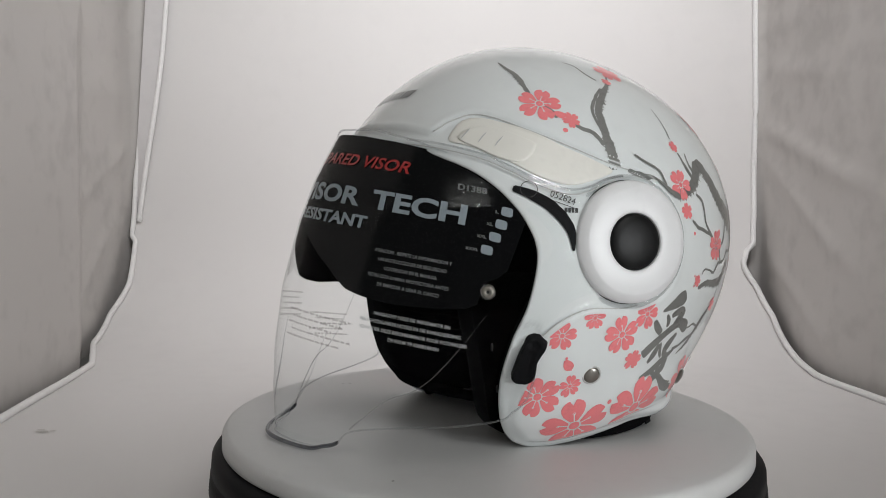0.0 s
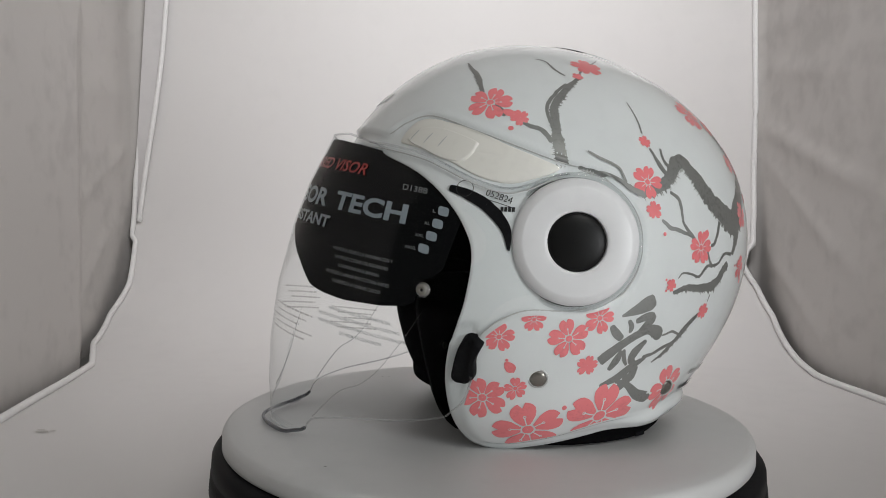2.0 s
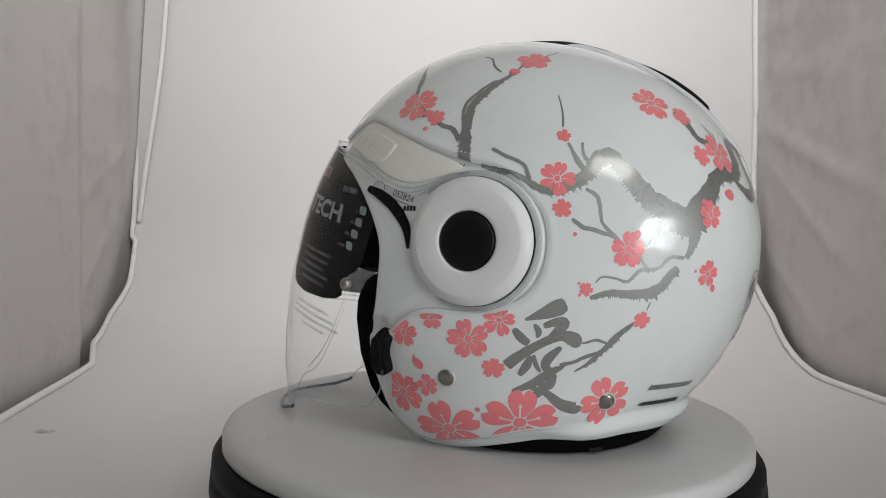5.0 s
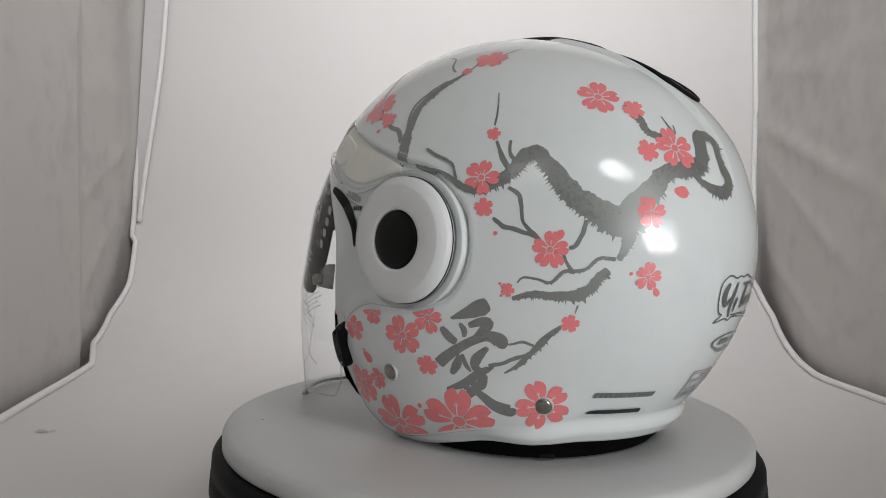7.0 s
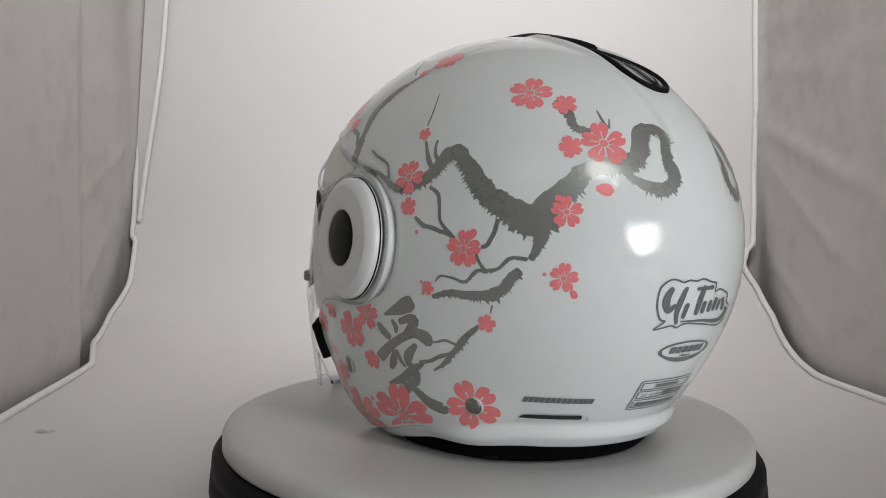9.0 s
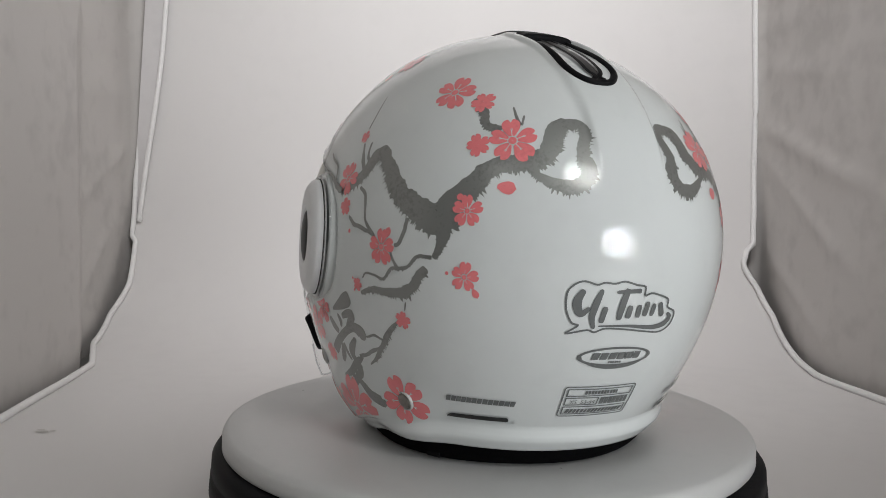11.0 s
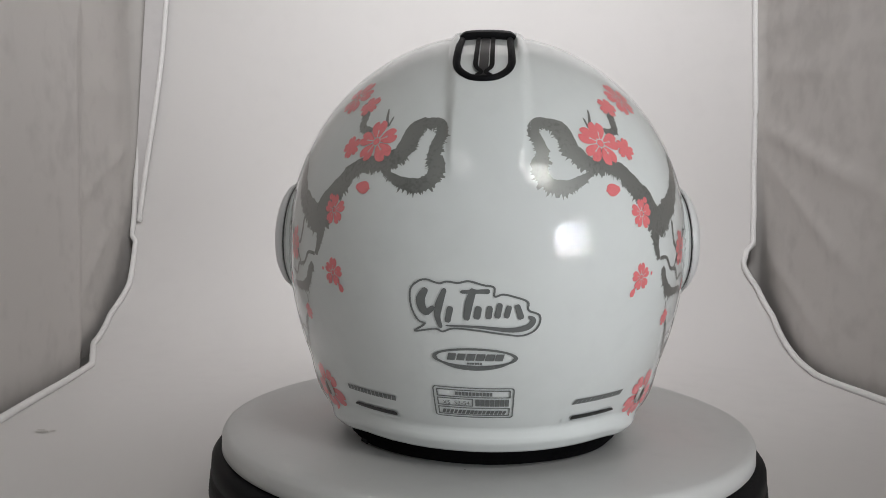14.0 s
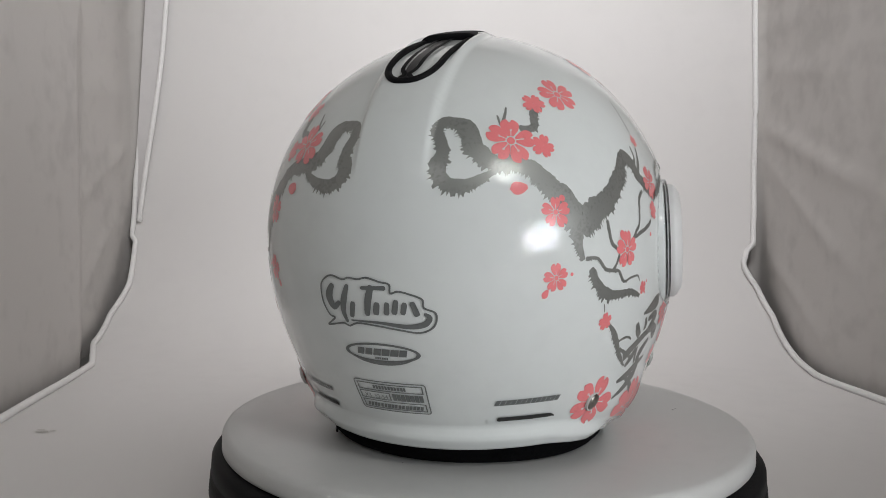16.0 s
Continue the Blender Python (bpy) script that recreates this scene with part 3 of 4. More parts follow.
def visor_bar(p0, p1, z, height, mat, lift=-0.0006):
    bm = bmesh.new()
    ps = np.linspace(p0, p1, 12)
    grid(bm, [[visor_at(p, z - drop(p) + h, lift) for p in ps] for h in (0, height)])
    part("print_bar", bm, mat, VISOR)


def swatch(p, z, w, h):
    bm = bmesh.new()
    vs = []
    for k in range(20):
        a = 2 * math.pi * k / 20
        c, s = math.cos(a), math.sin(a)
        u, v = w * math.copysign(abs(c) ** 0.5, c), h * math.copysign(abs(s) ** 0.5, s)
        vs.append(bm.verts.new(visor_at(p + u, z + v - 0.0006 * u, -0.0006)))
    bm.faces.new(vs)
    part("size_swatch", bm, M_PRINT, VISOR, "pale rounded size mark")


visor_text("VISOR", -7.0, 23.0, 0.1562, 0.0108, M_PRINT, bold=0.035)
visor_text("TECH", 27.0, 53.2, 0.1562, 0.0110, M_PRINT, bold=0.035)
visor_text("RESISTANT", -3.5, 27.3, 0.1437, 0.0072, M_PRINT, bold=0.035)
visor_text("PREPARED VISOR", -11.0, 36.5, 0.1795, 0.0072, M_RED, 120.0, bold=0.02)
visor_text("D1388", 50.3, 57.5, 0.1753, 0.0036, M_SMALL)
for text, p, z in (("L", 62.4, 0.1478), ("XL", 61.5, 0.1406), ("XXL", 60.4, 0.1334), ("XXXL", 58.9, 0.1261)):
    swatch(p, z, 1.35, 0.0026)
    visor_text(text, p - 1.9 - 0.75 * len(text), p - 1.9, z - 0.0006 + drop(p - 2.5), 0.0018, M_SMALL)
for k, (text, p0, p1) in enumerate((("ATENCION , RESPETE LA INFORMACION Y", 31.5, 51.5), ("LAS INSTRUCCIONES DE SEGURIDAD", 33.0, 50.5), ("CONTENIDAS EN EL MANUAL", 35.0, 48.5), ("RETIRE ESTA LAMINA PROTECTORA ANTES", 31.0, 51.5), ("DE EMPEZAR A USAR EL CASCO", 34.0, 49.5))):
    visor_text(text, p0, p1, 0.1318 - 0.0048 * k, 0.0021, M_SMALL)
for k, (text, p0, p1) in enumerate((("NARGACHT ! LEES DE INFORMATIE EN", 34.3, 52.9), ("VEILIGHEIDS-INSTRUCTIES IN DE HANDLEIDING", 30.6, 55.5), ("VERWIJDER DEZE BESCHERMENDE FOLIE VOORALEER", 30.8, 57.2), ("DE HELM TE GEBRUIKEN", 38.8, 51.0))):
    visor_text(text, p0, p1, 0.0958 - 0.0046 * k, 0.0021, M_WHITE)
def ghost_line(p0, p1, z):
    """A line of unreadable small words as short bars."""
    p = p0
    rnd = random.Random(int(z * 1e5))
    while p < p1:
        w = min(rnd.uniform(0.7, 2.6), p1 - p)
        visor_bar(p, p + w, z, 0.0012, M_GHOST)
        p += w + 0.5


for k in range(5):
    ghost_line(6 + 2 * (k % 2), 29 - 3 * (k % 3), 0.0865 - 0.0040 * k)
    ghost_line(-30 + 2 * (k % 2), -8 - 3 * (k % 3), 0.0940 - 0.0040 * k)
    ghost_line(-55 + 2 * (k % 2), -36 - 3 * (k % 3), 0.0800 - 0.0040 * k)


# ---- fittings on the shell ----
def spot(az, el, u, v, lift):
    """A point u metres towards the rear and v metres up from a place on the shell."""
    d = way(az, el)
    r = base_radius(d)
    return on_shell(az + math.degrees(u / (r * max(0.2, math.cos(radians(el + math.degrees(v / r) * 0.5))))), el + math.degrees(v / r), lift)


def patch(name, outline, mat, lift, rise, parent=HELMET, label="", rings=10, per=5, round_=0.2):
    """A raised plate over a closed outline in degrees, with a rounded edge."""
    pts = spline(outline, per, closed=True)
    c = sum(pts) / len(pts)
    bm = bmesh.new()
    rows = [[on_shell(*p, lift - 0.001) for p in pts]]
    for k in range(rings + 1):
        f = (k / rings) ** 1.9
        h = rise * smooth01(min(1.0, (f / round_ + 0.15)))
        rows.append([on_shell(*(c + (p - c) * (1 - f * 0.98)), lift + h) for p in pts])
    vs = grid(bm, rows, closed=True)
    bm.faces.new(vs[-1])
    return part(name, bm, mat, parent, label)


def ribbon(bm, pts, lift, rough=0.0, step=0.0007, seed=0.0):
    """A painted stroke along (azimuth, elevation, width in mm)."""
    P = spline(pts, 14)
    rnd = random.Random(int(seed * 1000) + len(pts))
    line, travelled = [], 0.0
    ps = [on_shell(p[0], p[1]) for p in P]
    total = sum((b - a).length for a, b in zip(ps, ps[1:]))
    n = max(6, int(total / (0.00045 if rough else step)))
    cum = [0.0]
    for a, b in zip(ps, ps[1:]):
        cum.append(cum[-1] + (b - a).length)
    A = np.array(P)
    want = np.linspace(0, total, n)
    A = np.stack([np.interp(want, cum, A[:, i]) for i in range(3)], 1)
    k = np.cos(np.radians(A[:, 1]))
    tang = np.stack([np.gradient(A[:, 0]) * k, np.gradient(A[:, 1])], 1)
    tang /= np.linalg.norm(tang, axis=1)[:, None] + 1e-9
    nor = np.stack([-tang[:, 1], tang[:, 0]], 1)
    rows = []
    for i in range(n):
        a, e, w = A[i]
        half = max(0.25, w) / 2
        n1 = noise.noise(Vector((i * 0.23, seed * 7, 1.0)))
        n2 = noise.noise(Vector((i * 0.19, seed * 7, 9.0)))
        knob = 0.06 if step > 0.00075 else 0.18 if rough or w > 4 else 0.34
        l, r = half * (1 + knob * n1), half * (1 + knob * n2)
        if not rough and step < 0.00071 and w < 4.5:
            sway = 0.40 * min(1.0, w / 2) * noise.noise(Vector((i * 0.14, seed * 5, 4.0)))
            l, r = l - sway, r + sway
        if rough and w > 1.6:
            # bristle marks trail off the lower side, the upper side stays soft
            spike = min(half, 3.2)
            wl, wr = 0.10 + 0.9 * smooth01(0.45 + nor[i][1]), 0.10 + 0.9 * smooth01(0.45 - nor[i][1])
            l += spike * rough * wl * (1.05 * rnd.random() ** 2.4 - 0.2) + 0.25 * half * noise.noise(Vector((i * 0.07, seed * 3, 2.0)))
            r += spike * rough * wr * (1.05 * rnd.random() ** 2.4 - 0.2) + 0.25 * half * noise.noise(Vector((i * 0.06, seed * 3, 6.0)))
        if i in (0, n - 1):
            l, r = l * 0.6, r * 0.6
        rr = base_radius(way(a, e)) * 1000
        row = []
        m = 2 if w < 4 else 4
        for j in range(m * 2 + 1):
            s = -l + (l + r) * j / (2 * m)
            row.append((a + math.degrees(nor[i][0] * s / rr) / k[i], e + math.degrees(nor[i][1] * s / rr)))
        rows.append(row)
    m = max(len(r) for r in rows)
    full = []
    for row in rows:
        if len(row) < m:
            row = [tuple(np.array(row[0]) + (np.array(row[-1]) - np.array(row[0])) * j / (m - 1)) for j in range(m)]
        full.append([on_shell(a, e, lift) for a, e in row])
    grid(bm, full)


# brow vents, hinge arms, tabs, rivets, slots: both sides alike
def flip(pts, s):
    return [(s * p[0], *p[1:]) for p in pts]


def side_fittings(s):
    vent = patch("brow_vent", flip([(34.8, 21.4), (35.2, 24.5), (37.1, 27.2), (41.3, 28.1), (49.0, 26.7), (56.5, 24.6), (63.8, 21.9), (71.4, 19.3), (77.0, 17.0), (75.0, 15.2), (70.4, 13.4), (66.0, 12.1), (62.0, 12.2), (56.8, 13.6), (50.4, 16.6), (43.8, 19.1), (38.5, 20.4)], s), M_CREAM, 0.0002, 0.0007, label="cream film-covered brow vent cover", round_=0.04)
    patch("slider", flip([(37.0, 22.4), (39.5, 24.7), (43.6, 25.5), (49.4, 24.4), (55.9, 22.1), (56.3, 20.6), (55.3, 18.4), (52.8, 16.6), (47.7, 17.4), (42.2, 19.6), (38.4, 21.0)], s), M_CREAM, 0.0007, 0.0011, vent, "raised cream slider", round_=0.05)
    for a, e in ((38.3, 21.6), (42.6, 20.8), (46.7, 20.1)):
        bm = bmesh.new()
        ribbon(bm, flip([(a, e, 0.5), (a + 0.6, e + 1.3, 0.9), (a + 1.5, e + 2.7, 0.5)], s), 0.0021, seed=a)
        part("grip_mark", bm, M_SEAM, vent)
    bm = bmesh.new()
    ribbon(bm, flip([(51.5, 10.4, 3.6), (54.2, 9.6, 5.2), (56.5, 8.7, 6.2), (59.8, 6.9, 6.8), (62.8, 4.2, 6.6), (65.0, 0.8, 5.2), (65.6, -3.6, 1.4)], s), 0.0008, 0.0, 0.0008, seed=4)
    part("visor_arm", bm, M_BLACK, HELMET, "curved black arm under the visor")
    patch("visor_tab", flip([(55.2, -22.6), (57.0, -22.1), (58.8, -22.6), (60.0, -23.7), (58.8, -25.6), (57.8, -27.4), (57.5, -29.6), (56.9, -31.6), (54.6, -32.6), (52.4, -32.4), (51.3, -31.0), (52.2, -28.4), (53.6, -25.2)], s), M_BLACK, 0.0, 0.0052, label="black rubber visor lift tab", per=3, round_=0.1)
    for a, e in ((72.4, -33.6), (118.5, -41.7)):
        d = way(s * a, e)
        m = Matrix.Translation(on_shell(s * a, e)) @ (d + Vector((0, 0.25 * s, 0.28))).to_track_quat("Z", "Y").to_matrix().to_4x4()
        bm = bmesh.new()
        lathe(bm, [(0, 0.0018), (0.002, 0.00172), (0.0038, 0.0013), (0.0050, 0.0006), (0.0053, -0.001)], 36)
        for v in bm.verts:
            v.co = m @ v.co
        part("rivet", bm, M_METAL, HELMET, "domed nickel press stud")
        bm = bmesh.new()
        lathe(bm, [(0.0052, 0.0004), (0.0058, 0.0007), (0.0062, 0.0002), (0.0063, -0.001)], 36)
        for v in bm.verts:
            v.co = m @ v.co
        part("rivet_collar", bm, M_SEAM, HELMET)
    bm = bmesh.new()
    ribbon(bm, flip([(132.3, -44.9, 0.5), (133.4, -44.6, 1.8), (135, -44.5, 2.9), (143, -44.5, 3.2), (151.0, -44.5, 3.3), (152.0, -44.5, 3.3)], s), 0.0007, 0.0, 0.0008, seed=6)
    part("rear_slot", bm, M_INK, HELMET, "narrow black exhaust slot")
    bm = bmesh.new()
    ribbon(bm, flip([(131.5, -45.9, 0.6), (142, -45.6, 1.2), (153.6, -45.6, 1.4), (154.4, -44.2, 1.2)], s), 0.0010, 0.0, 0.0008, seed=6)
    part("slot_lip", bm, M_SHELL, HELMET)
    # thin seam of the recess
    bm = bmesh.new()
    seam = [p for p in RECESS if p[0] > 30]
    tube(bm, [on_shell(s * p[0], p[1], 0.0001) for p in seam], 0.0004, 6)
    part("seam", bm, M_SEAM, HELMET, "thin grey seam line")
    # screw on the visor
    p = visor_at(60.2 * s, 0.1025, 0.0)
    n = (visor_at(60.2 * s, 0.1025, 0.01) - p).normalized()
    m = Matrix.Translation(p) @ n.to_track_quat("Z", "Y").to_matrix().to_4x4()
    for name, prof, mat in (("visor_screw", [(0.0010, 0.0020), (0.0012, 0.0030), (0.0030, 0.0028), (0.0036, 0.0016), (0.0037, -0.002)], M_METAL), ("screw_socket", [(0, 0.0016), (0.0011, 0.0016), (0.0012, 0.0026)], M_INK), ("grommet", [(0.0037, 0.0012), (0.0046, 0.0008), (0.0047, -0.0012)], M_EDGE)):
        bm = bmesh.new()
        lathe(bm, prof, 28)
        for v in bm.verts:
            v.co = m @ v.co
        part(name, bm, mat, VISOR)


side_fittings(1)
side_fittings(-1)


def crown_vent():
    bm = bmesh.new()
    hw = 0.0152
    path = [(70, -hw), (62, -hw), (56, -hw), (50, -hw), (45, -hw * 0.98), (41.5, -hw * 0.82), (39.0, -hw * 0.45), (38.4, 0)]
    pts = [spot(178.5, e, u, 0, -0.0002) for e, u in path]
    pts += [spot(178.5, e, -u, 0, -0.0002) for e, u in path[-2::-1]]
    tube(bm, [tuple(p) for p in spline([tuple(p) for p in pts], 5)], 0.0022, 10)
    ob = part("crown_vent", bm, M_BLACK, HELMET, "black U-shaped crown exhaust vent")
    for u, w, lift in ((0, 5.0, 0.0006), (-0.0044, 2.6, 0.0012), (0.0044, 2.6, 0.0012)):
        bm = bmesh.new()
        pp = []
        for e in (70, 62, 56, 50, 46, 44, 42.2, 40.6, 39.2):
            p = spot(178.5, e, u * (1 if e > 43 else 0.8 if e > 42 else 0.30 if e > 40 else 0.9), 0, 0)
            a, el = azel((p - C).normalized())
            pp.append((a % 360, el, w))
        ribbon(bm, pp, lift, 0.0, 0.0008, seed=2)
        part("vent_bar", bm, M_INK if u == 0 else M_BLACK, ob)
    # slider block over the crown
    bm = bmesh.new()
    rows = []
    for k in range(25):
        e = 70.5 + 30 * max(0, k - 2) / 22
        row = []
        h = (-0.007, 0.0014, 0.0026)[k] if k < 3 else 0.0028 * smooth01((25 - k) / 16)
        for j in range(17):
            u = -0.0185 + 0.037 * j / 16
            edge = smooth01((8.3 - abs(j - 8)) / 2.0)
            d = Vector((-math.cos(radians(e)), 0, math.sin(radians(e))))
            d = (d + Vector((0, -u / 0.13, 0))).normalized()
            row.append(C + d * (base_radius(d) - 0.001 + h * edge + (0.001 if k > 1 else 0)))
        rows.append(row)
    grid(bm, rows)
    part("vent_slider", bm, M_BLACK, ob, "raised black vent slider")


crown_vent()


def neck_roll():
    bm = bmesh.new()
    pts = []
    for a in np.linspace(47, 313, 110):
        d = way(a, -54)
        r = base_radius(d) - 0.016 - 0.006 * smooth01((min(a, 360 - a) - 115) / 45)
        q = C + d * r
        pts.append((q.x, q.y, 0.0052 + 0.0046 * smooth01((min(a, 360 - a) - 47) / 30)))
    tube(bm, pts, lambda t: 0.0095 * (0.45 + 0.55 * smooth01(min(t, 1 - t) / 0.12)), 12)
    part("neck_roll", bm, M_FABRIC, HELMET, "black padded neck roll")
    bm = bmesh.new()
    box(bm, -0.0045, 0.0045, -0.0006, 0.0006, -0.010, 0.004, 0.0003)
    q = C + way(121, -54) * (base_radius(way(121, -54)) - 0.0065)
    m = Matrix.Translation((q.x, q.y, 0.012)) @ pose(0, 0, 0, 12, 0, 121 - 90)
    for v in bm.verts:
        v.co = m @ v.co
    part("size_tag", bm, M_BLACK, HELMET, "small grey woven tag", smooth=False)
    # chin strap lying inside
    bm = bmesh.new()
    path = spline([(0.012, -0.098, 0.06), (0.03, -0.085, 0.035), (0.035, -0.06, 0.018), (0.02, -0.03, 0.012), (0.0, 0.0, 0.010), (-0.01, 0.04, 0.012), (0.0, 0.075, 0.03), (0.005, 0.095, 0.06)], 8)
    grid(bm, [[tuple(p + np.array([dx, 0, dz])) for p in path] for dx, dz in ((-0.011, 0.0), (-0.011, 0.002), (0.011, 0.002), (0.011, 0.0))])
    part("chin_strap", bm, M_FABRIC, HELMET, "black webbing chin strap")


neck_roll()


def cheek_pads():
    for s in (1, -1):
        bm = bmesh.new()
        rows = []
        for f in np.linspace(0, 1, 14):
            row = []
            for k in range(28):
                b = 2 * math.pi * k / 28
                c, n = math.cos(b), math.sin(b)
                u, v = math.copysign(abs(c) ** 0.6, c), math.copysign(abs(n) ** 0.6, n)
                shrink = 1 - 0.55 * f ** 4
                x = 0.013 + 0.043 * u * shrink + 0.012 * v
                z = 0.058 + 0.053 * v * shrink
                y0 = 0.104 - 0.012 * max(0, v) ** 2 - 0.031 * max(0, -v) ** 2 - 0.20 * max(0.0, x - 0.03)
                row.append((x, s * (y0 - 0.036 * f ** 0.7), z))
            rows.append(row)
        vs = grid(bm, rows, closed=True)
        bm.faces.new(vs[-1])
        part("cheek_pad", bm, M_FABRIC, HELMET, "thick black cheek pad")
        for x, z in ((0.040, 0.066), (0.036, 0.040)):
            bm = bmesh.new()
            lathe(bm, [(0, 0.001), (0.002, 0.0008), (0.0026, 0)], 16)
            m = Matrix.Translation((x + 0.003, s * 0.088, z)) @ Vector((0.8, -0.6 * s, 0)).to_track_quat("Z", "Y").to_matrix().to_4x4()
            for v in bm.verts:
                v.co = m @ v.co
            part("press_stud", bm, M_METAL, HELMET)


cheek_pads()


# ---- printed graphics ----
PANEL_LOW = ([46, 51.5, 53.2, 55.5, 62.7, 77.1, 90.9, 105.1, 125], [-38, -40, -46.5, -48.8, -50.6, -49.8, -47.8, -47.0, -47])


def panel_clip(a, e):
    a = abs(a)
    front = np.interp(e, [-50.2, -45.7, -39, -32, -24.2], [54.7, 53.4, 52.3, 56.2, 60.4])
    return e > np.interp(a, *PANEL_LOW) and a > front and poly_distance(a, e, RECESS_POLY, RECESS) > 0.9


def free(a, e):
    return True


def petal_shape(s, turn, inner=0.12, notch=True, width=0.62, fine=1):
    """Rows of points across one petal of length s (metres), pointing up, then turned."""
    rows, n = [], 12 * fine + 1
    c, n_ = math.cos(radians(turn)), math.sin(radians(turn))
    for i in range(n):
        f = 1 - (1 - i / (n - 1)) ** 1.5
        w = width * s * 0.53 * float(np.interp(f, [0, 0.15, 0.35, 0.55, 0.72, 0.86, 0.94, 0.98, 1], [0.30, 0.55, 0.85, 0.99, 1.0, 0.84, 0.62, 0.44, 0.26]))
        row = []
        for j in range(8 * fine + 1):
            q = j / (4 * fine) - 1
            y = s * (inner + (1 - inner) * f)
            if notch:
                y -= s * 0.17 * max(0.0, 1 - abs(w * q) / (0.11 * s)) * f ** 5
            else:
                y += s * 0.10 * (1 - abs(q)) * f ** 3
            x = w * q
            row.append((x * c + y * n_, -x * n_ + y * c))
        rows.append(row)
    return rows


def flat_faces(bm, rows, az, el, lift, clip=free):
    vs = []
    for row in rows:
        r = []
        for u, v in row:
            p = spot(az, el, u, v, lift)
            r.append((bm.verts.new(p), clip(*azel((p - C).normalized()))))
        vs.append(r)
    for a, b in zip(vs, vs[1:]):
        for i in range(len(a) - 1):
            q = (a[i], a[i + 1], b[i + 1], b[i])
            if all(k for _, k in q):
                bm.faces.new([v for v, _ in q])
    for v in [v for v in bm.verts if not v.link_faces]:
        bm.verts.remove(v)


def line_rows(u0, v0, u1, v1, w, n=6):
    d = math.hypot(u1 - u0, v1 - v0)
    px, py = -(v1 - v0) / d * w / 2, (u1 - u0) / d * w / 2
    return [[(u0 + (u1 - u0) * k / n + s * px, v0 + (v1 - v0) * k / n + s * py) for s in (-1, 0, 1)] for k in range(n + 1)]


LAYER = [0]


def blossom(az, el, size, turn, detail=0, clip=free):
    s = size / 1000
    LAYER[0] += 1
    lift = 0.00018 + 0.00001 * (LAYER[0] % 9)
    rnd = random.Random(int(az * 10) + int(el * 7))
    bm = bmesh.new()
    for k in range(5):
        flat_faces(bm, petal_shape(s * rnd.uniform(0.93, 1.05), turn + 72 * k + rnd.uniform(-5, 5), 0.20 if detail else 0.08, True, rnd.uniform(0.66, 0.74), 1 if clip is free else 3), az, el, lift + 0.00001 * k, clip)
    heart = [[(r * s * math.sin(2 * math.pi * k / 14), r * s * math.cos(2 * math.pi * k / 14)) for k in range(15)] for r in (0.01, 0.165 if detail else 0.2)]
    flat_faces(bm, heart, az, el, lift, clip)
    if not bm.faces:
        bm.free()
        return
    flower = part("blossom", bm, M_PINK, HELMET)
    if detail:
        bm = bmesh.new()
        for k in range(5):
            a = radians(turn + 72 * k)
            u, v = math.sin(a), math.cos(a)
            flat_faces(bm, line_rows(0.16 * s * u, 0.16 * s * v, 0.5 * s * u, 0.5 * s * v, 0.034 * s), az, el, lift + 0.0001, clip)
            if detail < 2 and size < 11:
                continue
            flat_faces(bm, [[(0.5 * s * u + r * s * math.sin(b), 0.5 * s * v + r * s * math.cos(b)) for b in np.linspace(0, 6.2832, 9)] for r in (0.03, 0.05)], az, el, lift + 0.0001, clip)
        if bm.faces:
            part("stamen_print", bm, M_SHELL, flower)
        else:
            bm.free()


def petal(az, el, size, turn):
    s = size / 1000
    bm = bmesh.new()
    if turn == -1:
        flat_faces(bm, [[(r * s * math.sin(b), r * s * math.cos(b)) for b in np.linspace(0, 6.2832, 13)] for r in (0.02, 1.0)], az, el, 0.00022)
    else:
        rows = petal_shape(2 * s, turn, 0.02, False, 0.7)
        o = (s * math.sin(radians(turn)), s * math.cos(radians(turn)))
        flat_faces(bm, [[(u - o[0], v - o[1]) for u, v in r] for r in rows], az, el, 0.00022)
    part("petal" if turn != -1 else "dot", bm, M_PINK, HELMET)


def both(make, az, el, size, turn, *rest):
    make(az, el, size, turn, *rest)
    make(-az, el, size, -turn if turn != -1 else -1, *rest)


def branch(pts, rough):
    LAYER[0] += 1
    near = 0.0006 if all(60 < p[0] < 102 and 8 < p[1] < 24 for p in pts) else 0.0
    for s in (1, -1):
        bm = bmesh.new()
        ribbon(bm, flip(pts, s), 0.00008 + 0.000006 * (LAYER[0] % 12) + near, rough, seed=LAYER[0] * 0.37)
        part("branch", bm, M_GREY, HELMET)


def character_stroke(pts):
    """One brush stroke of the character; on the other side it is not mirrored."""
    LAYER[0] += 1
    for s in (1, -1):
        q = pts if s == 1 else [(p[0] - 199.5, p[1], p[2]) for p in pts]
        bm = bmesh.new()
        ribbon(bm, q, 0.00008 + 0.000006 * (LAYER[0] % 12), 0.0, 0.0008, seed=LAYER[0] * 0.37)
        part("brush_stroke", bm, M_GREY, HELMET)


